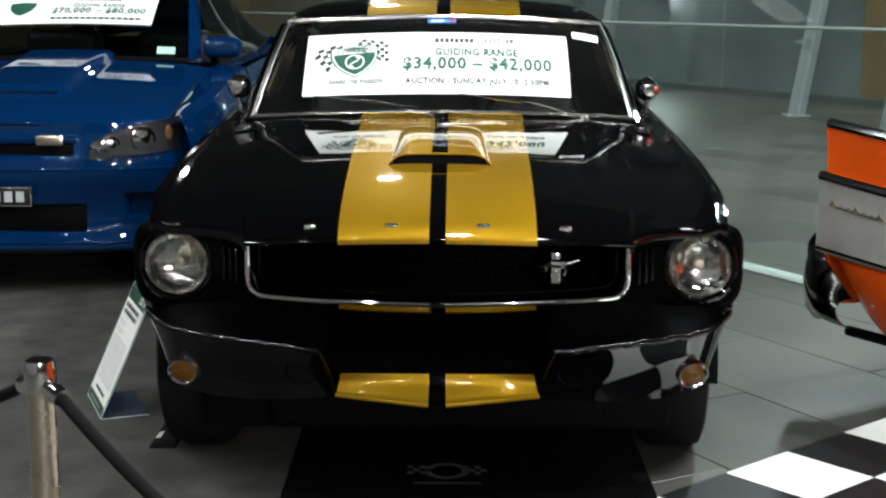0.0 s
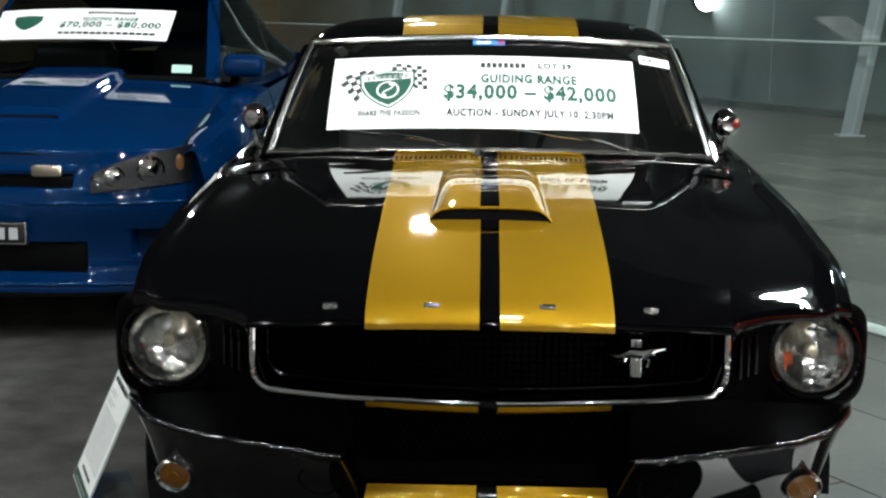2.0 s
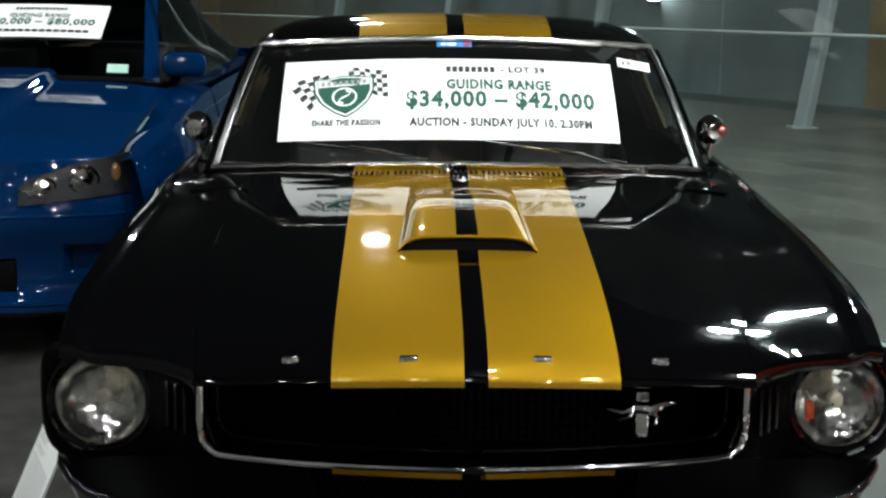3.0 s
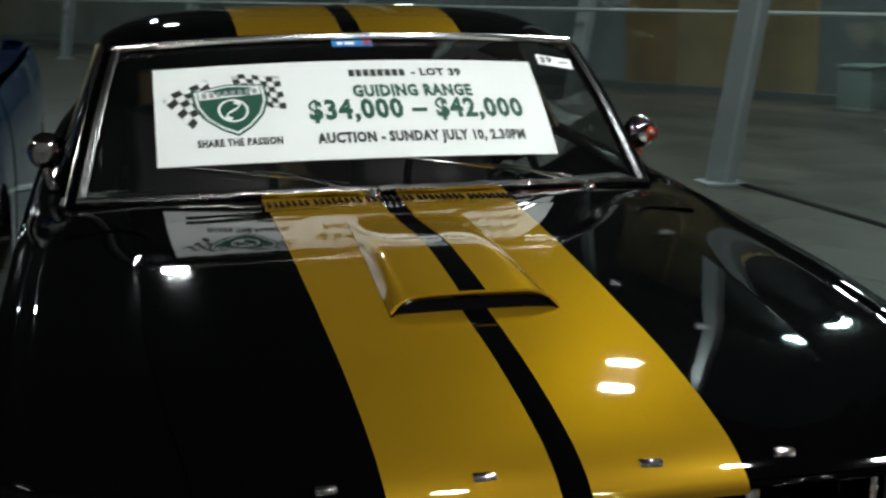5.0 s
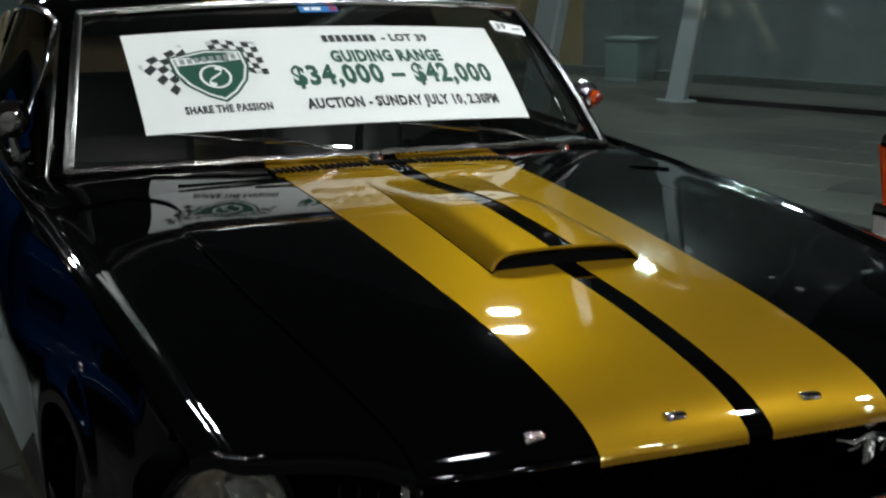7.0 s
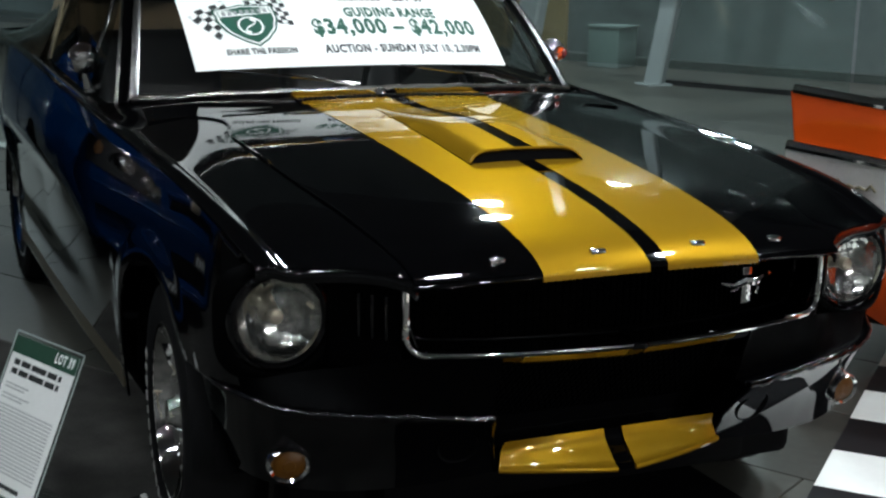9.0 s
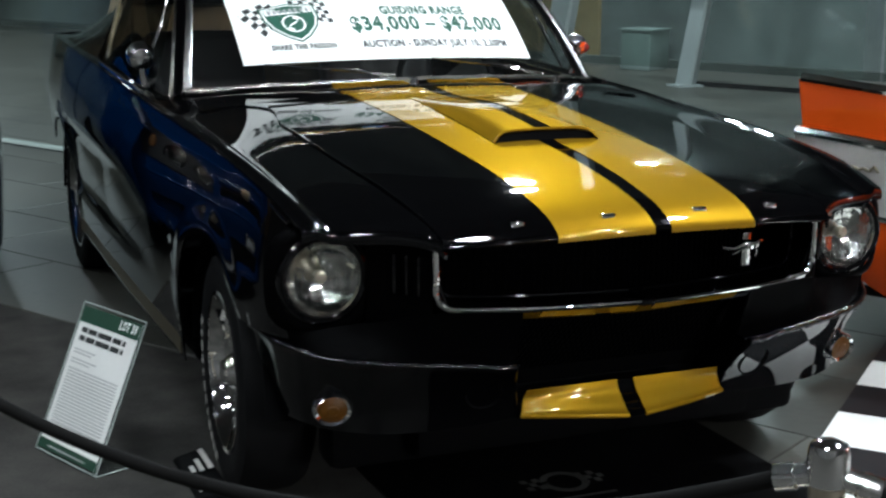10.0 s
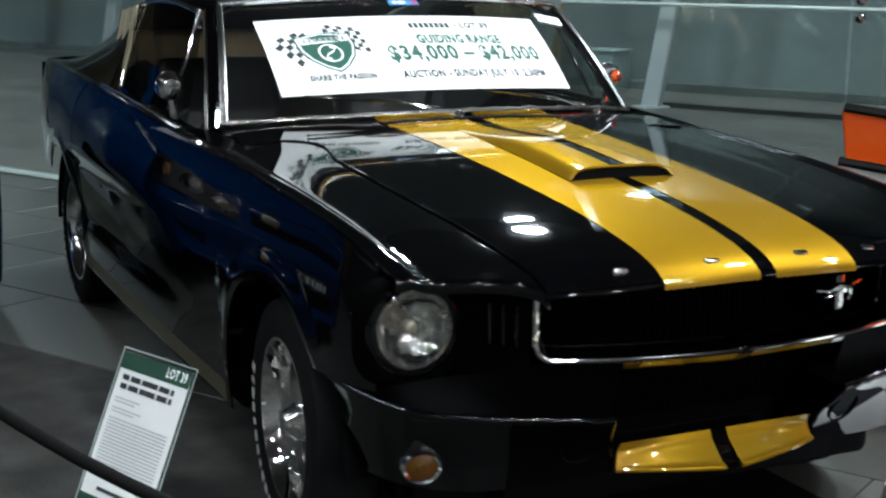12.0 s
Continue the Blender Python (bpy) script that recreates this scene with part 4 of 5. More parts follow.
for quad in ([(0.25, 0.33), (0.44, 0.52), (0.37, 0.86), (0.05, 0.64)], [(0.60, 0.56), (0.90, 0.49), (0.88, 0.85), (0.54, 0.87)]):
    print_on(lambda x, y: on_card(x, y, -0.0100), flag(quad, 1, 1), 0, 0, PALE_INK, card)
print_on(lambda x, y: on_card(x, y, -0.0096), flag([(0.25, 0.33), (0.44, 0.52), (0.37, 0.86), (0.05, 0.64)], 5, 6), 0, 0, INK_BLACK, card)
print_on(lambda x, y: on_card(x, y, -0.0096), flag([(0.60, 0.56), (0.90, 0.49), (0.88, 0.85), (0.54, 0.87)], 7, 6), 0, 0, INK_BLACK, card)

sticker = thing("blue_sticker", "small blue and red sticker at the top of the windscreen", "sticker")
part("sheet", bent(grid(lambda u, v: (-0.005 + 0.105 * (u - 0.5), 0.93 + 0.05 * v, 0), 4, 2), lambda x, v: on_screen(x, v, 0.004)), STICK_BLUE, sticker)
part("print", bent(bars([(0.024, 0.935, 0.044, 0.975)]), lambda x, v: on_screen(x, v, 0.006)), STICK_RED, sticker, smooth=False)
part("print", bent(bars([(-0.045, 0.94, -0.03, 0.965), (-0.025, 0.94, 0.0, 0.965)]), lambda x, v: on_screen(x, v, 0.006)), PAPER, sticker, smooth=False)
lot_tag = thing("lot_tag", "small white lot number sticker on the windscreen corner", "sticker")
part("sheet", bent(grid(lambda u, v: (0.49 + 0.10 * u, 0.80 + 0.085 * v - 0.035 * u, 0), 4, 2), lambda x, v: on_screen(x, v, 0.004)), PAPER, lot_tag)
bm = lettering("39", 0.03, 0.034, 0.0008)
part("print", bent(bm, lambda x, y: on_screen(0.515 + x, 0.83 + y * 2.0, 0.006)), INK_BLACK, lot_tag, smooth=False)
part("print", bent(bars([(0.55, 0.808, 0.58, 0.822)]), lambda x, v: on_screen(x, v, 0.006)), INK_GREY, lot_tag, smooth=False)


# ---- information stand, wheel wedge, floor sign ----
STAND_A = Vector((0.38, -0.925, 0.0)).normalized()
STAND_U = Vector((0.155, 0.064, 0.371)).normalized()
STAND_N = STAND_A.cross(STAND_U).normalized()
STAND_O = Vector((-1.24, 1.022, 0.008))


def on_stand(x, y, off=0.0):
    return STAND_O + STAND_A * x + STAND_U * (y * 1.035) + STAND_N * off


stand = thing("information_stand", "clear acrylic stand with a printed white lot sheet, on the floor", "stand")
bm = box((0, 0, -0.003), (0.315, 0.415, 0.0), 0.001, seg=1)
part("holder", bent(bm, lambda x, y: on_stand(x, y)), ACRYLIC, stand, "clear acrylic holder", smooth=False)
bm = box((0, 0, 0), (0.315, 0.16, 0.004), 0.001, seg=1)
for v in bm.verts:
    v.co = Vector((STAND_O.x, STAND_O.y, 0.003)) + STAND_A * v.co.x + Vector((STAND_A.y, -STAND_A.x, 0)) * -v.co.y + Vector((0, 0, v.co.z))
part("foot", bm, ACRYLIC, stand, "clear acrylic foot", smooth=False)
part("sheet", bent(grid(lambda u, v: (0.010 + 0.295 * u, 0.008 + 0.397 * v, 0), 2, 2), lambda x, y: on_stand(x, y, 0.0015)), SHEET, stand, "white printed sheet")


def stand_print(bm, material, off=0.003):
    part("print", bent(bm, lambda x, y: on_stand(x, y, off)), material, stand, smooth=False)


stand_print(bars([(0.010, 0.362, 0.305, 0.405)]), HEADER_GREEN)
stand_print(bars([(0.010, 0.008, 0.305, 0.034)]), HEADER_GREEN)
stand_print(bars([(0.010, 0.360, 0.305, 0.405)]), INK_GREEN, -0.0015)
stand_print(bars([(0.010, 0.008, 0.305, 0.036)]), INK_GREEN, -0.0015)
bm = lettering("LOT 39", 0.034, 0.085, 0.0012)
bmesh.ops.translate(bm, vec=(0.25, 0.385, 0), verts=bm.verts)
stand_print(bm, PAPER, 0.0045)
title = []
for y in (0.335, 0.312):
    x = 0.035
    for w in (0.035, 0.05, 0.075, 0.05, 0.02):
        title.append((x, y, x + w - 0.007, y + 0.014))
        x += w
stand_print(bars(title), INK_BLACK)
rnd = random.Random(4)
rows = []
for k in range(24):
    y = 0.285 - 0.0088 * k
    if k in (2, 5):
        continue
    rows += [(0.03, y, 0.03 + (0.255 if k > 5 else rnd.uniform(0.08, 0.2)), y + 0.0042)]
stand_print(bars(rows), INK_PALE)
stand_print(bars([(0.075, 0.05, 0.24, 0.06)]), INK_BLACK)
stand_print(bars([(0.06, 0.0165, 0.255, 0.0205)]), INK_PALE, 0.0045)
for a, b in (((0, 0), (0.315, 0)), ((0.315, 0), (0.315, 0.415)), ((0.315, 0.415), (0, 0.415)), ((0, 0.415), (0, 0))):
    part("rim", tube([on_stand(*a), on_stand(*b)], 0.0019, 6), ACRYLIC_EDGE, stand, "pale cut edge of the acrylic")
part("rim", tube([Vector((STAND_O.x, STAND_O.y, 0.006)) + STAND_A * 0.315, Vector((STAND_O.x, STAND_O.y, 0.006)) + STAND_A * 0.315 + Vector((-STAND_A.y, STAND_A.x, 0)) * 0.16], 0.0016, 6), ACRYLIC_EDGE, stand, "pale cut edge of the acrylic")

wedge = thing("wheel_wedge", "black rubber wheel wedge with white markings beside the tyre", "wedge")
bm = bmesh.new()
vs = [bm.verts.new(v) for v in ((-0.905, 0.45, 0.0), (-0.818, 0.45, 0.0), (-0.818, 0.79, 0.0), (-0.905, 0.79, 0.0), (-0.897, 0.47, 0.012), (-0.819, 0.47, 0.030), (-0.819, 0.78, 0.034), (-0.895, 0.78, 0.016))]
for f in ((0, 1, 2, 3), (4, 5, 6, 7), (0, 1, 5, 4), (1, 2, 6, 5), (2, 3, 7, 6), (3, 0, 4, 7)):
    bm.faces.new([vs[i] for i in f])
bmesh.ops.bevel(bm, geom=bm.edges[:], offset=0.004, segments=1, affect="EDGES")
part("block", bm, MATT_BLACK, wedge, smooth=False)


def wedge_top(x, y):
    return 0.0135 + (x + 0.897) * 0.231 + (y - 0.47) * 0.0125 + 0.0025


for x, y0, y1, w in ((-0.833, 0.62, 0.765, 0.007), (-0.856, 0.62, 0.71, 0.006), (-0.877, 0.63, 0.675, 0.006), (-0.882, 0.50, 0.56, 0.009)):
    bm = bmesh.new()
    bm.faces.new([bm.verts.new((a, b, wedge_top(a, b))) for a, b in ((x - w, y0), (x + w, y0), (x + w, y1), (x - w, y1))])
    part("marking", bm, WHITE, wedge, "white mark", smooth=False)

sign = thing("floor_sign", "black floor mat with a faint grey emblem under the bumper", "mat")
part("mat", box((-0.44, -0.75, 0.0), (0.62, 1.30, 0.008), 0.003, seg=1), MATT_BLACK, sign, smooth=False)
bm = bars([(-0.07, 0.13, 0.125, 0.142)])
for k in range(8):
    for j in range(3):
        if (k + j) % 2 == 0:
            x = -0.09 + 0.018 * k + (0.09 if k > 3 else 0)
            bars([(x, 0.21 + 0.025 * j, x + 0.018, 0.235 + 0.025 * j)], bm)
grid(lambda u, v: (0.025 + (0.045 + 0.02 * v) * math.cos(u * math.tau), 0.24 + (0.05 + 0.02 * v) * math.sin(u * math.tau), 0), 24, 1, bm)
part("emblem", bent(bm, lambda x, y: Vector((x, y, 0.0095))), JOINT, sign, "faint grey emblem", smooth=False)


# ---- rope barrier ----
POST = Vector((-0.60, -1.585, 0.0))


def barrier_post(at):
    p = thing("barrier_post", "polished steel barrier post with a black rope", "post", Matrix.Translation(at), "rope barrier posts")
    part("base", lathe([(0, 0.022), (0.03, 0.022), (0.06, 0.018), (0.15, 0.010), (0.155, 0.004), (0.155, 0.0)], None, 40), STEEL, p, "steel foot disc")
    part("pole", lathe([(0.0215, 0.02), (0.0215, 0.775)], None, 28), STEEL, p, "brushed steel pole")
    part("cap", lathe([(0.0215, 0.775), (0.0245, 0.778), (0.0245, 0.815), (0.022, 0.826), (0.012, 0.831), (0, 0.832)], None, 28), CHROME, p, "bright cap")
    for a in (ROPE_ANGLES if at == POST else ()):
        r = Matrix.Translation((0, 0, 0.79)) @ Matrix.Rotation(a, 4, "Z") @ pose(0, 0, 0, 0, 105, 0)
        part("socket", lathe([(0.0, 0.015), (0.014, 0.015), (0.014, 0.035), (0.0165, 0.038), (0.0165, 0.062), (0.0, 0.062)], r, 20), CHROME, p, "bright rope end")
    return p


ROPE_ENDS = [Vector((-1.66, -0.32, 0.0)), Vector((0.70, -2.68, 0.0))]
ROPE_ANGLES = [math.atan2((e - POST).y, (e - POST).x) for e in ROPE_ENDS]
for at in (POST, *ROPE_ENDS):
    barrier_post(at)


def rope(a, b, sag):
    way = (b - a).normalized()
    a, b = a + way * 0.055 + Vector((0, 0, 0.775)), b - way * 0.03 + Vector((0, 0, 0.77))
    pts = [a + (b - a) * (k / 40) - Vector((0, 0, sag * 4 * (k / 40) * (1 - k / 40))) for k in range(41)]
    ob = part("barrier_rope", tube(pts, 0.0105, 12), ROPE, None)
    tagged(ob, "black sleeved rope hanging between steel barrier posts", "rope", "barrier ropes")


ROPE = varied("black_rope_sleeve", (0.0035, 0.0033, 0.003), 0.8, 0, 30, 0.3, 300, 0.5, spec=0.08)
rope(POST, ROPE_ENDS[0], 0.17)
rope(POST, ROPE_ENDS[1], 0.22)


# ---- the blue sedan ----
sedan = thing("sedan_car", "metallic blue modern sedan with a hood scoop, parked", "car", pose(-2.12, 2.72, 0))
SED_TOP = curve([0.05, 0.25, 0.7, 1.2, 1.45, 1.8], [0.80, 0.865, 0.95, 1.02, 1.05, 1.06])
sed_half = curve([0.0, 0.12, 0.4, 0.9, 1.6, 2.6, 3.6, 4.5, 4.9], [0.80, 0.925, 1.0, 1.02, 1.01, 1.0, 0.985, 0.93, 0.84])
sed_belt = curve([0.1, 0.6, 1.2, 1.8, 3.0, 4.2, 4.85], [0.80, 0.90, 0.965, 0.995, 1.02, 1.06, 1.05])


def sed_front(x):
    return 0.16 * (abs(x) / 0.8) ** 2.6


def bulge(x, y):
    k = min(1, max(0, (0.255 + 0.02 * y - abs(x)) / 0.07))
    f = min(1, max(0, (y - 0.44) / 0.035))
    return 0.042 * k * k * (3 - 2 * k) * f * f * (3 - 2 * f)


def sed_hood(u, v):
    x = (2 * u - 1) * 0.80
    y = sed_front(x) + 0.04 + (1.46 - sed_front(x) - 0.04) * v
    return x, y, SED_TOP(y) - 0.060 * (x / 0.8) ** 2 + bulge(x, y)


part("hood", grid(sed_hood, 84, 90), BLUE, sedan, "blue hood with a raised scoop", solid=0.006)
part("hood_edge", tube([(*sed_hood(k / 40, 0.018)[:2], sed_hood(k / 40, 0.018)[2] - 0.004) for k in range(41)], [0.0130 + 0.0012 * math.sin(k * 1.9) for k in range(41)], 12), BLUE, sedan, "rolled front edge of the hood")
part("hood_gap", tube([(-0.79 + 1.58 * k / 30, sed_front(-0.79 + 1.58 * k / 30) + 0.037, sed_hood(k / 30, 0.0)[2] - 0.002) for k in range(31)], 0.004, 6), MATT_BLACK, sedan, "dark gap at the hood edge")
both("hood_gap", tube([(0.80, sed_hood(1.0, k / 20)[1], sed_hood(1.0, k / 20)[2] + 0.002) for k in range(21)], 0.004, 6), MATT_BLACK, sedan, "dark gap beside the hood")
part("scoop_lip", tube([(-0.205 + 0.41 * k / 16, 0.449, SED_TOP(0.449) + 0.008) for k in range(17)], 0.009, 6), MATT_BLACK, sedan, "dark scoop lip")


def sed_side(u, v):
    y = 0.13 + 4.72 * u
    top = sed_belt(y)
    low = 0.20
    for c in (0.98, 3.90):
        if abs(y - c) < 0.37:
            low = max(low, 0.31 + math.sqrt(0.37 ** 2 - (y - c) ** 2))
    z = top + (low - top) * v
    k = (top - z) / 0.8
    return sed_half(y) - 0.05 * (1 - min(1, k * 3)) ** 2 - 0.04 * max(0, k - 0.5), y, z


both("body_side", grid(sed_side, 110, 18), BLUE, sedan, "blue fender and doors", solid=0.006)
both("door_gap", tube([(sed_side((1.62 - 0.13) / 4.72, k / 14)[0] + 0.003, 1.62, sed_side((1.62 - 0.13) / 4.72, k / 14)[2]) for k in range(14)], 0.004, 6), MATT_BLACK, sedan)
both("fender_top", grid(lambda u, v: (
    0.80 + (sed_half(max(0.13, 0.13 + 1.5 * v)) - 0.05 - 0.80) * u, 0.13 + 1.5 * v + 0.06 * (1 - u) * (1 - v),
    (SED_TOP(0.13 + 1.5 * v) - 0.055) * (1 - u) + sed_belt(0.13 + 1.5 * v) * u + 0.012 * math.sin(u * math.pi)), 8, 30), BLUE, sedan, solid=0.006)


def sed_bumper(u, v):
    x = (2 * u - 1) * 0.93
    z = 0.80 - 0.60 * v
    out = -0.05 * math.exp(-((v - 0.35) / 0.22) ** 2) - 0.045 * math.exp(-((v - 0.97) / 0.12) ** 2)
    y = 0.045 + 0.17 * (abs(x) / 0.86) ** 3 + out + 0.9 * max(0, abs(x) - 0.82)
    if abs(x) < 0.43 and 0.29 < z < 0.415:
        y += 0.09
    if abs(x) < 0.38 and 0.652 < z < 0.702:
        y += 0.06
    if 0.61 < abs(x) < 0.79 and 0.36 < z < 0.475:
        y += 0.05
    return x, y, z


part("bumper", grid(sed_bumper, 86, 48), BLUE, sedan, "blue front bumper with dark intakes", solid=0.004, angle=50)
for v, r in ((0.35, 0.010), (0.93, 0.012)):
    part("bumper_crease", tube([(sed_bumper(k / 60, v)[0], sed_bumper(0.5 if abs(k - 30) < 16 and v < 0.5 else k / 60, v)[1] + 0.17 * (abs(k / 30 - 1) * 0.93 / 0.86) ** 3 * (1 if abs(k - 30) < 16 and v < 0.5 else 0) + 0.004, sed_bumper(k / 60, v)[2]) for k in range(3, 58)], [r + 0.0008 * math.sin(k * 1.7) for k in range(3, 58)], 12), BLUE, sedan, "rounded crease of the bumper")
part("grille", box((-0.385, 0.03, 0.648), (0.385, 0.085, 0.706), 0.01), MATT_BLACK, sedan, "black upper grille slot")
part("grille_bar", tube([(-0.40 + 0.8 * k / 16, 0.022 + 0.03 * (2 * k / 16 - 1) ** 2, 0.728) for k in range(17)], 0.021, 8), BLUE, sedan)
part("badge", box((0.222, -0.012, 0.703), (0.352, 0.012, 0.755), 0.012), STEEL, sedan, "bright grille badge")
part("intake", box((-0.43, 0.055, 0.285), (0.43, 0.12, 0.42), 0.01), MATT_BLACK, sedan, "dark lower intake")
part("splitter", grid(lambda u, v: ((2 * u - 1) * 0.84, -0.03 + 0.2 * abs(2 * u - 1) ** 3 + 0.15 * v, 0.205), 24, 2), MATT_BLACK, sedan, solid=0.012)
part("under_tray", box((-0.80, 0.25, 0.14), (0.80, 4.6, 0.45), 0.04), MATT_BLACK, sedan)
plate = part("plate", box((-0.17, -0.034, 0.420), (0.203, -0.020, 0.516), 0.006), CHROME, sedan, "dark plate in a bright frame")
part("plate_face", box((-0.162, -0.0365, 0.428), (0.195, -0.033, 0.508), 0.002), TILE_BLACK, plate)
bm = bars([(-0.145 + 0.055 * k, 0.443, -0.108 + 0.055 * k, 0.493) for k in range(6)])
part("plate_bars", bent(bm, lambda x, z: Vector((x, -0.0385, z))), INK_GREY, plate, "plain pale bars", smooth=False)


def sed_lamp(u, v, out=0.0):
    x = 0.462 + 0.392 * u
    z0 = 0.636 + 0.038 * u
    z1 = 0.700 + 0.130 * u ** 0.6
    z = z0 + (z1 - z0) * v
    w = (0.80 - z) / 0.60
    y = 0.045 + 0.17 * (x / 0.86) ** 3 - 0.05 * math.exp(-((w - 0.35) / 0.22) ** 2) + 0.9 * max(0, x - 0.82)
    return x, y - 0.004 - out, z


lamps = both("headlight", grid(lambda u, v: sed_lamp(u, v, 0.010), 20, 8), LAMP_BLACK, sedan, "slanted dark headlight with round projectors", solid=0.004)
for s, lamp in zip((1, -1), lamps):
    for u, r in ((0.24, 0.036), (0.60, 0.048)):
        c = Vector(sed_lamp(u, 0.5))
        part("projector", lathe([(r * 1.3, -0.012), (r * 1.25, 0.008), (r * 1.05, 0.010), (r, 0.0), (r * 0.7, 0.004), (r * 0.4, 0.012), (0, 0.016)], pose(s * c.x, c.y - 0.012, c.z, 90, 0, s * 28), 24), CHROME, lamp, "round projector lamp")
    c = Vector(sed_lamp(0.89, 0.55))
    part("indicator", lathe([(0.034, -0.004), (0.028, 0.006), (0.0, 0.010)], pose(s * c.x, c.y - 0.014, c.z, 90, 0, s * 48) @ Matrix.Diagonal((0.6, 1.1, 1, 1)), 18), AMBER_PALE, lamp, "amber indicator")
    part("reflector", lathe([(0.03, 0.0), (0.02, -0.006), (0, -0.008)], pose(s * sed_lamp(0.08, 0.6)[0], sed_lamp(0.08, 0.6)[1] - 0.022, sed_lamp(0.08, 0.6)[2], 90, 0, 0), 14), CHROME, lamp)
    part("lens", grid(lambda u, v, s=s: Vector((s * sed_lamp(u, v)[0], sed_lamp(u, v, 0.034)[1], sed_lamp(u, v)[2])), 14, 5), LAMP_COVER, lamp, "clear cover")


def sed_screen(u, v, off=0.0):
    a = Vector((u * 0.65, 1.38 + 0.16 * u * u, 1.052 - 0.02 * u * u))
    b = Vector((u * 0.53, 2.20 + 0.06 * u * u, 1.53 - 0.02 * u * u))
    return a + (b - a) * v + Vector((0, -0.45, 0.89)) * off


part("windscreen", grid(lambda u, v: sed_screen(2 * u - 1, v), 20, 8), TINTED, sedan, "dark tinted windscreen")
part("scuttle", tube([sed_screen(-1 + 2 * k / 20, -0.01, 0.0) for k in range(21)], 0.02, 8), MATT_BLACK, sedan, "black scuttle panel")
for s in (-1, 1):
    part("pillar", grid(lambda u, v: sed_screen(s * (1.0 + 0.10 * u), v, 0.006 - 0.03 * u * u), 4, 10), BLUE, sedan, "blue windscreen pillar", solid=0.008)
sed_roof = curve([2.15, 2.5, 3.0, 3.6, 4.3], [1.53, 1.565, 1.56, 1.47, 1.14])
part("roof", grid(lambda u, v: ((2 * u - 1) * (0.555 - 0.02 * v), 2.14 + 2.2 * v, sed_roof(2.14 + 2.2 * v) - 0.03 * (2 * u - 1) ** 2 - 0.03 * (2 * u - 1) ** 8), 20, 20), BLUE, sedan, "blue roof", solid=0.01)
both("side_glass", grid(lambda u, v: Vector((0.555, 2.16 + 1.7 * u, sed_roof(2.16 + 1.7 * u) - 0.06)) * (1 - v) + Vector((0.80, 1.62 + 2.5 * u, sed_belt(1.62 + 2.5 * u))) * v, 12, 4), SIDE_GLASS, sedan, "dark side windows")
both("rear_pillar", grid(lambda u, v: Vector((0.555, 3.86 + 0.5 * u, sed_roof(3.86 + 0.48 * u) - 0.06)) * (1 - v) + Vector((0.80, 4.12 + 0.4 * u, sed_belt(4.12 + 0.4 * u))) * v, 4, 4), BLUE, sedan, solid=0.006)
both("ledge", grid(lambda u, v: (0.90 - 0.14 * v, 1.50 + 3.35 * u, sed_belt(1.50 + 3.35 * u) + 0.004 * v), 20, 2), BLUE, sedan, solid=0.006)
part("boot", grid(lambda u, v: ((2 * u - 1) * 0.84, 4.2 + 0.66 * v, 1.10 - 0.05 * v), 8, 4), BLUE, sedan, solid=0.006)
part("tail", grid(lambda u, v: ((2 * u - 1) * 0.83, 4.85, 0.2 + 0.86 * v), 8, 6), BLUE, sedan, solid=0.006)
part("dashboard", grid(lambda u, v: ((2 * u - 1) * 0.72, 1.50 + 0.5 * v + 0.08 * (2 * u - 1) ** 2, 1.03 - 0.1 * v ** 3), 10, 6), SEAT, sedan, solid=0.02)
for s in (-1, 1):
    part("seat", box((s * 0.36 - 0.24, 2.55, 0.5), (s * 0.36 + 0.24, 2.75, 1.18), 0.06, seg=3), SEAT, sedan)
    m = part("door_mirror", box((s * 0.83 - 0.112, 1.60, 1.045), (s * 0.83 + 0.112, 1.70, 1.165), 0.045, seg=3), BLUE, sedan, "blue door mirror")
    part("mirror_foot", tube([(s * 0.76, 1.72, 1.0), (s * 0.79, 1.68, 1.07)], 0.025, 8), MATT_BLACK, m)
for c in (0.98, 3.90):
    for s in (-1, 1):
        wheel(sedan, pose(s * 0.92, c, 0.318, 0, s * 90, 0), False)
    both("wheel_well", grid(lambda u, v, c=c: (0.90 - 0.3 * v, c + 0.375 * math.cos(u * math.pi), 0.31 + 0.37 * math.sin(u * math.pi)), 18, 2), MATT_BLACK, sedan, solid=0.004)

card2 = thing("price_card", "white auction price card in a dark windscreen", "card", pose(-2.12, 2.72, 0))


def on_card2(x, y, off=0.012):
    v = 0.37 + 0.33 * y
    half = 0.65 - 0.12 * v
    return sed_screen((-0.58 + 0.98 * x / 2.8) / half, v, off)


part("sheet", grid(lambda u, v: on_card2(2.8 * u, v, 0.008), 20, 6), PAPER, card2, solid=0.003)
print_on(on_card2, lettering("GUIDING RANGE", 0.17, 0.86, 0.0055), 1.86, 0.635, INK_GREEN, card2)
print_on(on_card2, lettering("$70,000 – $80,000", 0.26, 1.55, 0.009), 1.88, 0.445, INK_GREEN, card2)
print_on(on_card2, bars([(-0.75 + 0.1 * k, -0.04, -0.67 + 0.1 * k, 0.04) for k in range(15)]), 1.88, 0.175, INK_BLACK, card2)
print_on(on_card2, bars([(0.053 * k - 0.22, -0.04, 0.053 * k - 0.18, 0.04) for k in range(14)]), 1.70, 0.845, INK_BLACK, card2)
print_on(on_card2, shield(0.9), 0.55, 0.56, INK_GREEN, card2)
tag = thing("registration_sticker", "small pale green sticker in the windscreen corner", "sticker", pose(-2.12, 2.72, 0))
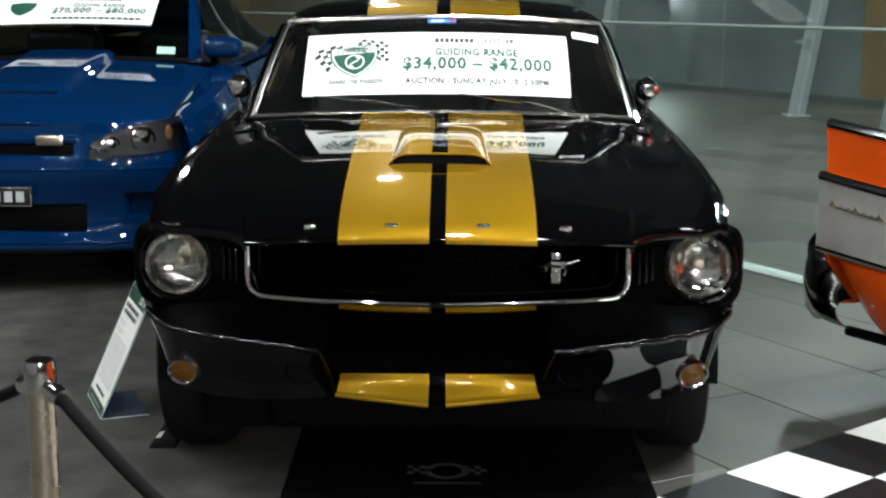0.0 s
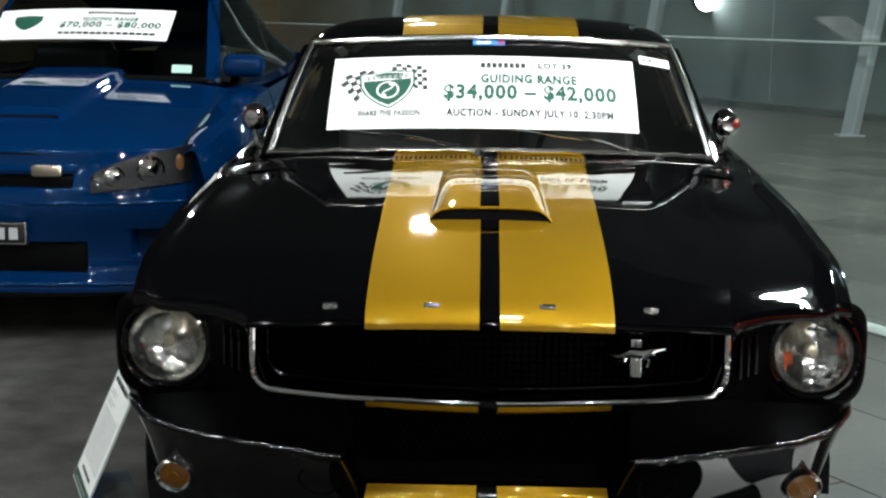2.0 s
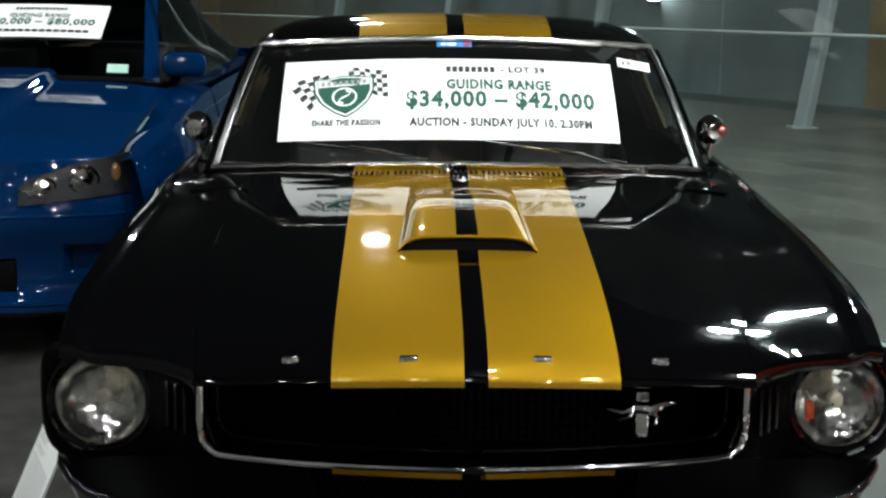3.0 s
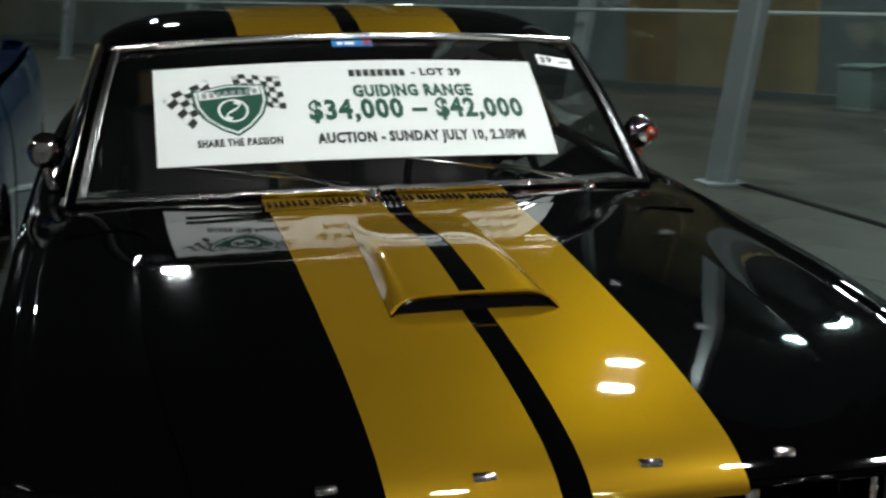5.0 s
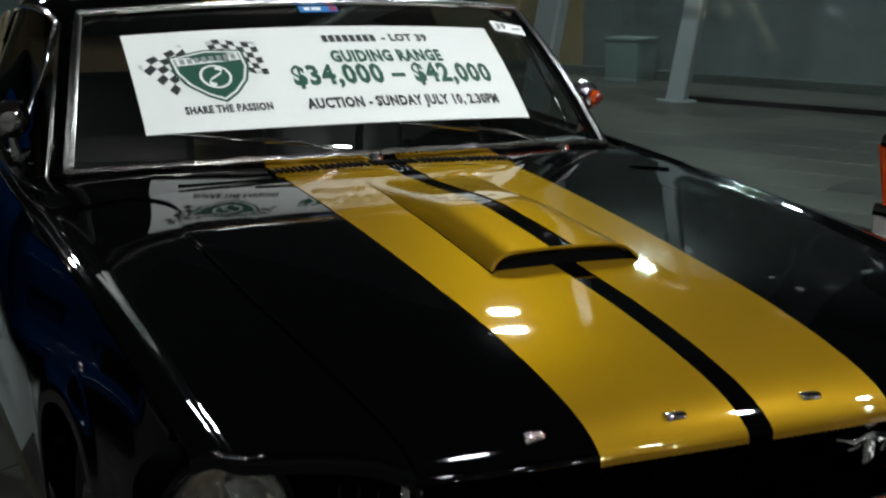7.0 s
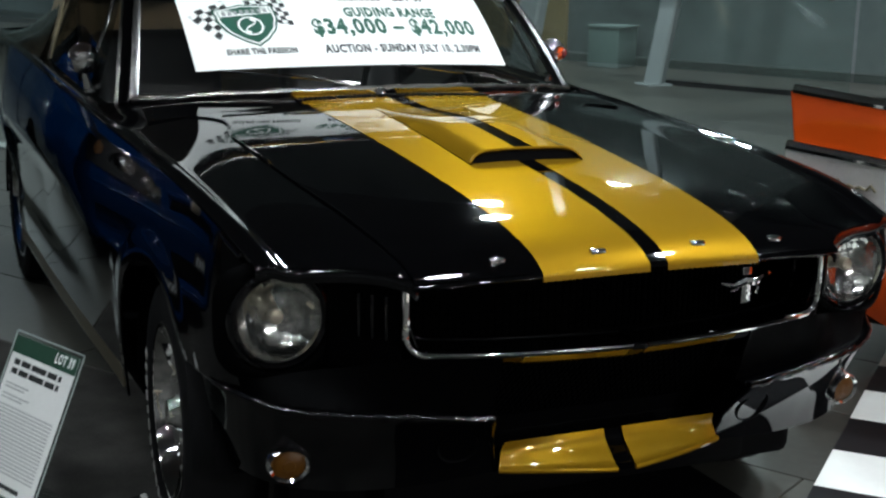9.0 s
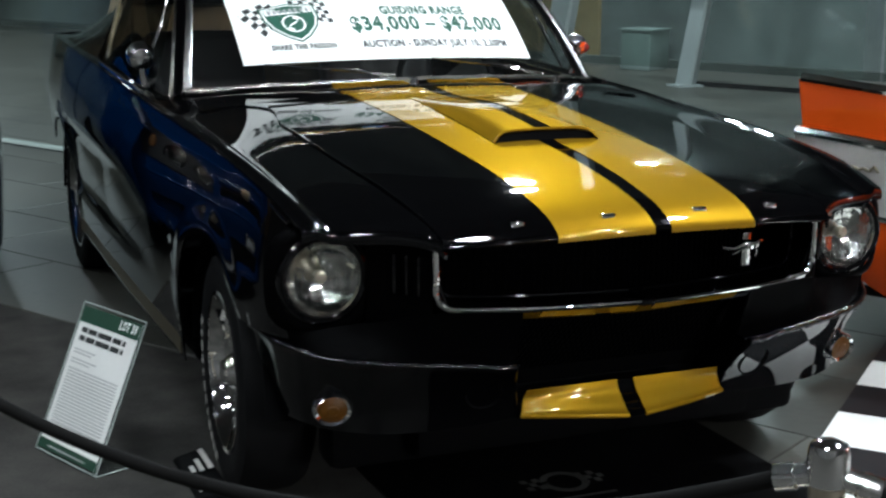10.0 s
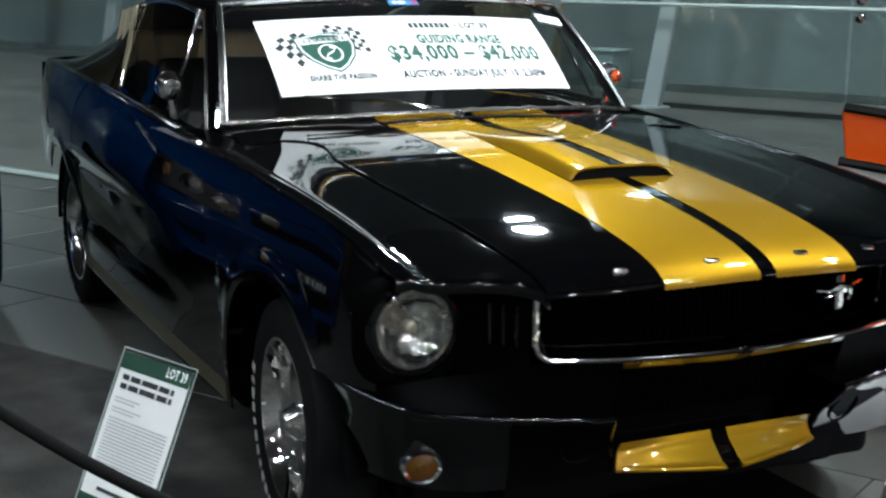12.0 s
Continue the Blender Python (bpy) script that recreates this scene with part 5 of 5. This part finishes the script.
part("sheet", grid(lambda u, v: sed_screen(0.74 + 0.15 * u, 0.05 + 0.08 * v, 0.008), 3, 2), varied("pale_green_card", (0.4, 0.6, 0.5), 0.5, 0, 20, 0.15, 90), tag, solid=0.001)


# ---- the orange finned car: local x runs from tail to nose, the near flank at y = 0 ----
finned = thing("finned_car", "orange fifties car with tail fins and ribbed bright side trim", "car",
               Matrix.Translation(D * -0.271 + N * 1.662) @ pose(0, 0, 0, 0, 0, math.degrees(math.atan2(D.y, D.x))))
FW = 1.90
fin_z = curve([0.0, 0.3, 0.9, 1.6, 2.4, 4.2, 5.0], [0.965, 0.937, 0.900, 0.888, 0.905, 0.89, 0.86])


def flank(u, v):
    x = 5.0 * u ** 1.3
    top = fin_z(x)
    low = 0.53 - 0.33 * math.sqrt(max(0, 1 - (1 - min(1, x / 0.55)) ** 2))
    for c in (1.15, 4.05):
        if abs(x - c) < 0.36:
            low = max(low, 0.31 + math.sqrt(0.36 ** 2 - (x - c) ** 2))
    z = top + (low - top) * v
    y = -0.02 * math.sin(v * math.pi) + 0.10 * max(0, v - 0.7) ** 2 / 0.09 * 0.5
    return x + 0.14 * (0.965 - z) * max(0, 1 - x), y, z


def across(bm):
    other = bm.copy()
    for v in other.verts:
        v.co.y = FW - v.co.y
    bmesh.ops.reverse_faces(other, faces=other.faces)
    return other


def twin(name, bm, material, parent, label="", **k):
    o = across(bm)
    return part(name, bm, material, parent, label, **k), part(name, o, material, parent, label, **k)


twin("flank", grid(flank, 90, 18), ORANGE, finned, "glossy orange flank and tail fin", solid=0.008)
twin("fin_cap", tube([(x, 0.004, fin_z(x) + 0.006) for x in [0.02 * k ** 1.3 for k in range(30)]], 0.019, 10), CHROME, finned, "chrome cap along the fin")
twin("fin_edge", tube([(-0.004 + 0.063 * k / 10, 0.0, 0.965 - 0.43 * k / 10) for k in range(11)], 0.008, 8), ORANGE, finned)


def trim_hi(x):
    return 0.795 - 0.09 * x


def trim_lo(x):
    return 0.545 - 0.06 * x


twin("side_moulding", tube([(0.02 * k ** 1.35, -0.022, trim_hi(0.02 * k ** 1.35)) for k in range(26)], 0.019, 10), CHROME, finned, "chrome side moulding")
twin("side_moulding", tube([(0.02 * k ** 1.35, -0.026, trim_lo(0.02 * k ** 1.35)) for k in range(26)], 0.013, 8), CHROME, finned, "chrome side moulding")
panels = twin("trim_panel", grid(lambda u, v: (1.6 * u, -0.028, trim_hi(1.6 * u) + (trim_lo(1.6 * u) - trim_hi(1.6 * u)) * v), 20, 3), RIBBED, finned, "ribbed bright trim panel", solid=0.004)
for p, s in zip(panels, (1, -1)):
    bm = bmesh.new()
    for k in range(34):
        f = (k + 0.5) / 34
        y = -0.033 if s > 0 else FW + 0.033
        tube([(1.6 * j / 6, y, trim_hi(1.6 * j / 6) + (trim_lo(1.6 * j / 6) - trim_hi(1.6 * j / 6)) * f) for j in range(7)], 0.0016, 5, bm)
    tagged(part("rib", bm, RIBBED, p, "fine horizontal ribs"), kind="stuff")
badge = bmesh.new()
for k in range(7):
    x = 0.06 + 0.035 * k
    tube([(x, -0.036, 0.70 - 0.003 * k), (x + 0.016, -0.040, 0.706 - 0.003 * k + 0.012 * (k % 3 == 0)), (x + 0.03, -0.036, 0.698 - 0.003 * k)], 0.005, 6, badge)
part("script_badge", badge, ROCKER, finned, "gilt sweeping badge on the trim panel")
# tail
part("tail_panel", grid(lambda u, v: (0.02 + 0.10 * math.sin(u * math.pi) ** 0.5, FW * u, 0.35 + 0.47 * v), 20, 8), ORANGE, finned, solid=0.008)
part("boot_lid", grid(lambda u, v: (0.10 + 1.2 * v, 0.06 + (FW - 0.12) * u, 0.82 + 0.09 * math.sin(u * math.pi) + 0.06 * v), 20, 8), ORANGE, finned, solid=0.008)
twin("tail_lamp", lathe([(0, 0.05), (0.03, 0.045), (0.05, 0.02), (0.055, 0.0)], pose(0.015, 0.10, 0.66, 0, -90, 0), 24), RED_LENS, finned, "round red tail lamp")
bump_pts = [(0.10, -0.004, 0.34), (0.05, -0.015, 0.37), (-0.02, -0.02, 0.41), (-0.09, 0.03, 0.44), (-0.12, 0.16, 0.44), (-0.13, 0.5, 0.42), (-0.13, FW / 2, 0.42)]
bm = bmesh.new()
BUMP = curve(list(range(7)), [0.05, 0.075, 0.105, 0.12, 0.12, 0.10, 0.10])
bump_c = [curve(list(range(7)), [q[i] for q in bump_pts]) for i in range(3)]


def bumper_sheet(u, v):
    s = 6 * u
    a = (v - 0.5) * math.pi * 0.95
    c = Vector([f(s) for f in bump_c])
    out = Vector((-math.cos(a), -0.35 * math.cos(a) if s < 4 else 0, 0)) * 0.06
    return c + out + Vector((0.06, 0, BUMP(s) * math.sin(a)))


twin("bumper", grid(bumper_sheet, 40, 14), CHROME, finned, "chrome rear bumper", solid=0.006)
twin("bumper_horn", lathe([(0, 0.14), (0.03, 0.13), (0.05, 0.10), (0.055, 0.0), (0.05, -0.13), (0.02, -0.17), (0, -0.18)], pose(-0.055, 0.05, 0.45), 20), CHROME, finned, "chrome bumper horn")
twin("exhaust", tube([(0.35, 0.10, 0.25), (0.05, 0.09, 0.25)], 0.018, 14), MATT_BLACK, finned, "dark exhaust tip")
part("floor_pan", box((0.5, 0.12, 0.24), (4.9, FW - 0.12, 0.5), 0.04), MATT_BLACK, finned)
part("cabin", grid(lambda u, v: (1.3 + 2.4 * v, 0.08 + 0.18 * math.sin(v * math.pi) + (FW - 0.16 - 0.36 * math.sin(v * math.pi)) * u,
                                0.90 + 0.60 * math.sin(v * math.pi) ** 0.6 * min(1, 6 * u, 6 * (1 - u)) ** 0.5), 20, 20), ORANGE, finned, solid=0.01)
part("hood", grid(lambda u, v: (3.6 + 1.42 * v, 0.01 + (FW - 0.02) * u, 0.90 - 0.06 * v + 0.07 * math.sin(u * math.pi) * (1 - 0.3 * v)), 16, 10), ORANGE, finned, solid=0.008)
part("nose", grid(lambda u, v: (5.02 - 0.1 * v, 0.02 + (FW - 0.04) * u, 0.86 - 0.6 * v), 10, 6), CHROME, finned, solid=0.01)
for x in (1.15, 4.05):
    wheel(finned, pose(x, 0.05, 0.312, 90, 0, 0), False)
    wheel(finned, pose(x, FW - 0.05, 0.312, -90, 0, 0), False)


# ---- glass partition, columns and rail of the hall ----
def hall_thing(name, label, category, kind="", group=""):
    return thing(name, label, category, HALL, group, kind)


glass_wall = hall_thing("glass_partition", "clear frameless glass partition in a pale floor channel", "glass wall", kind="structure")
part("channel", box((-24, 3.02, -0.012), (-0.62, 3.16, 0.012), 0.004, seg=1), STRIP, glass_wall, "pale metal floor channel", smooth=False)
part("seal", box((-24, 3.16, -0.012), (-0.62, 3.185, 0.006), 0.002, seg=1), MATT_BLACK, glass_wall, "black seal", smooth=False)
for k in range(10):
    d0 = -24 + 2.338 * k
    part("pane", box((d0 + 0.004, 3.085, 0.0), (d0 + 2.334, 3.095, 3.2), 0), GLASS, glass_wall, "clear glass pane", smooth=False)
for z in (1.295, 1.22):
    part("fitting", lathe([(0, 0.022), (0.018, 0.02), (0.022, 0.012), (0.022, -0.012), (0.018, -0.02), (0, -0.022)], pose(-0.73, 3.09, z, 90, 0, 0), 20), CHROME, glass_wall, "steel glass fitting")


def leaning_column(at, wide, label):
    c = thing("facade_column", label, "column", Matrix.Translation(at), "facade columns", "structure")
    lean = Vector((0.139, -0.07, 1.0))
    bm = bmesh.new()
    rings = []
    for z in (0.0, 2.0, 4.0, CEILING):
        r = wide * (1 - 0.03 * z)
        rings.append([bm.verts.new(lean * z + D * (r * x) + N * (0.7 * r * y)) for x, y in
                      ((-1, -0.7), (-0.8, -1), (0.8, -1), (1, -0.7), (1, 0.7), (0.8, 1), (-0.8, 1), (-1, 0.7))])
    for a, b in zip(rings, rings[1:]):
        for k in range(8):
            bm.faces.new((a[k], a[(k + 1) % 8], b[(k + 1) % 8], b[k]))
    part("shaft", bm, COLUMN, c, smooth=False)
    bm = bmesh.new()
    box((-wide * 1.5, -wide * 1.3, -0.01), (wide * 1.5, wide * 1.3, 0.02), 0.005, bm)
    part("foot_plate", bm, COLUMN, c, smooth=False)


for k in range(-4, 3):
    leaning_column(hall(-5.38 - 4.27 * 1 + 4.27 * k + 4.27, 10.3, 0), 0.10, "pale grey leaning steel column of the glass front")
leaning_column(hall(-4.6, 6.5, 0), 0.10, "pale grey leaning column beyond the glass partition")
rail = hall_thing("guard_rail", "pale metal guard rail along the glass front", "rail", kind="structure")
part("bar", tube([(-33, 10.15, 1.08), (8.5, 10.15, 1.08)], 0.022, 10), STRIP, rail)
part("lower_panel", box((-5.3, 10.4, 0.0), (8.5, 10.44, 0.05), 0), MATT_BLACK, rail, "low black kerb of the glass front", smooth=False)
hall_box("wall_panel_brown", -10.6, 12.32, 0.0, -9.75, 12.40, 2.9, BROWN, "brown timber panel on the far wall", "panel")
hall_box("wall_panel_dark_brown", -9.745, 12.33, 0.0, -7.75, 12.40, CEILING, TIMBER, "dull brown panel on the far wall", "panel")
CABINET = varied("grey_cabinet_paint", (0.24, 0.27, 0.27), 0.5, 0, 3, 0.2, 60, 0.05)
cabinet = hall_thing("cabinet", "pale grey low cabinet by the far wall", "cabinet")
part("body", box((-7.03, 11.7, 0.0), (-6.62, 12.15, 0.46), 0.01), CABINET, cabinet)
part("top", box((-7.05, 11.67, 0.46), (-6.60, 12.17, 0.49), 0.008), CABINET, cabinet)
wall_lamp = thing("wall_lamp", "bright round wall lamp in a dark housing", "lamp", Matrix.Translation((3.43, 19.1, 1.64)) @ pose(0, 0, 0, 90, 0, 20))
part("housing", lathe([(0.0, -0.10), (0.20, -0.10), (0.23, 0.0), (0.22, 0.03), (0.20, 0.02)], None, 28), MATT_BLACK, wall_lamp)
part("glow", lathe([(0.0, 0.02), (0.12, 0.016), (0.2, 0.0)], None, 28), LAMP_GLOW, wall_lamp, "glowing lamp face")
glazing = hall_thing("window_front", "dark night glazing along the hall front", "window", kind="structure")
for k in range(10):
    part("pane", box((-33.5 + 4.27 * k + 0.02, 11.2, 0.1), (-33.5 + 4.27 * (k + 1) - 0.02, 11.22, 5.9), 0), DARK_GLASS, glazing, "dark glass pane", smooth=False)


def ceiling_lamp(d, n):
    # bodies for the two added floods, out of view
    if d > 10:
        c = thing("added_flood_lamp", "unseen hanging flood lamp, added to brighten the car fronts", "lamp", look(hall(d, n, FLOOD), (0, 0, 0.6)), "flood lamps")
        part("stem", tube([(0, 0.0, 0.06), (0, CEILING - FLOOD, 0.06)], 0.02, 8), STEEL, c)
    else:
        c = thing("ceiling_lamp", "round white ceiling lamp with a steel ring", "lamp", Matrix.Translation(hall(d, n, CEILING)), "ceiling lamps")
    part("ring", lathe([(0.25, 0.0), (0.26, -0.12), (0.23, -0.125), (0.225, -0.10), (0.0, -0.10)], None, 32), STEEL, c)


for d, n, power in LAMPS:
    ceiling_lamp(d, n)
SPOTS = [(-8.6 + 1.5 * k, -3.2 + 0.2 * (k % 3)) for k in range(9)] + [(-7 + 1.7 * k, -6.0) for k in range(8)] + [(5.2 + 2.6 * k, -7.4 + 2.3 * j) for k in range(6) for j in range(3)] + [(3.0 + 2.6 * k, 4.2) for k in range(5)]
for d, n in SPOTS:
    c = thing("spot_lamp", "small bright ceiling spot lamp", "lamp", Matrix.Translation(hall(d, n, CEILING - 0.9)), "spot lamps")
    part("stem", tube([(0, 0, 0.9), (0, 0, 0.05)], 0.01, 8), STEEL, c)
    part("shell", lathe([(0.03, 0.05), (0.085, 0.02), (0.11, -0.08), (0.105, -0.08), (0.08, -0.02)], None, 20), MATT_BLACK, c)
    part("bulb", lathe([(0.0, -0.078), (0.06, -0.072), (0.095, -0.05)], None, 20), SPOT_GLOW, c, "glowing lamp face")


track = hall_thing("floor_track", "dark floor track at the foot of the leaning column", "floor track", kind="structure")
bm = box((0, -0.03, -0.012), (5.2, 0.03, 0.012), 0.004, seg=1)
part("channel", bm, MATT_BLACK, track, smooth=False).matrix_basis = Matrix.Translation((-4.55, 6.60, 0)) @ pose(0, 0, 0, 0, 0, -25)

# ---- chequered mat: separate vinyl tiles ----
mat_turn = pose(0.851, 0.253, 0, 0, 0, 41)
mat_obj = thing("chequered_mat", "black and white chequered vinyl floor mat", "mat", mat_turn)
SQ = 0.304
tile_bm = box((0.001, -SQ + 0.001, 0.0), (SQ - 0.001, -0.001, 0.006), 0.001, seg=1)
tiles = {}
for key, mm in (("black", TILE_BLACK), ("white", TILE_WHITE)):
    me = bpy.data.meshes.new("tile")
    tile_bm.to_mesh(me)
    me.materials.append(mm)
    tiles[key] = me
for i in range(-2, 9):
    for j in range(0, 12):
        ob = new("tile", tiles["white" if (i + j) % 2 == 0 else "black"])
        ob.parent = mat_obj
        ob.location = (SQ * i, -SQ * j, 0.0)

# ---- stone slabs of the floor ----
slab_bm = box((0.0018, 0.0018, -0.05), (1.1982, 0.5957, 0.0), 0.003, seg=1)
slab_mesh = bpy.data.meshes.new("slab")
slab_bm.to_mesh(slab_mesh)
slab_mesh.materials.append(SLAB)
far_bm = bmesh.new()
for r in range(20):
    n0 = 0.31 + 0.5975 * r
    if n0 > 11.9:
        break
    for k in range(-28, 8):
        d0 = 1.2 * k + (0.6 if r % 2 else 0.0) + 0.15
        if -10.5 < d0 < 3.5 and n0 < 9.9:
            ob = new("slab", slab_mesh)
            ob.parent = floor
            ob.location = (d0, n0, 0.0)
        elif -33.5 < d0 < 7.6:
            box((d0 + 0.002, n0 + 0.002, -0.05), (d0 + 1.198, n0 + 0.595, 0.0), 0, far_bm)
for r in range(14):
    for k in range(-28, -12):
        box((1.2 * k + 0.002, 0.31 - 0.5975 * (r + 1) + 0.002, -0.05), (1.2 * k + 1.198, 0.31 - 0.5975 * r - 0.002, 0.0), 0, far_bm)
far = part("far_slabs", far_bm, SLAB, floor, smooth=False)
tagged(far, "grey stone paving slabs far off", kind="stuff")
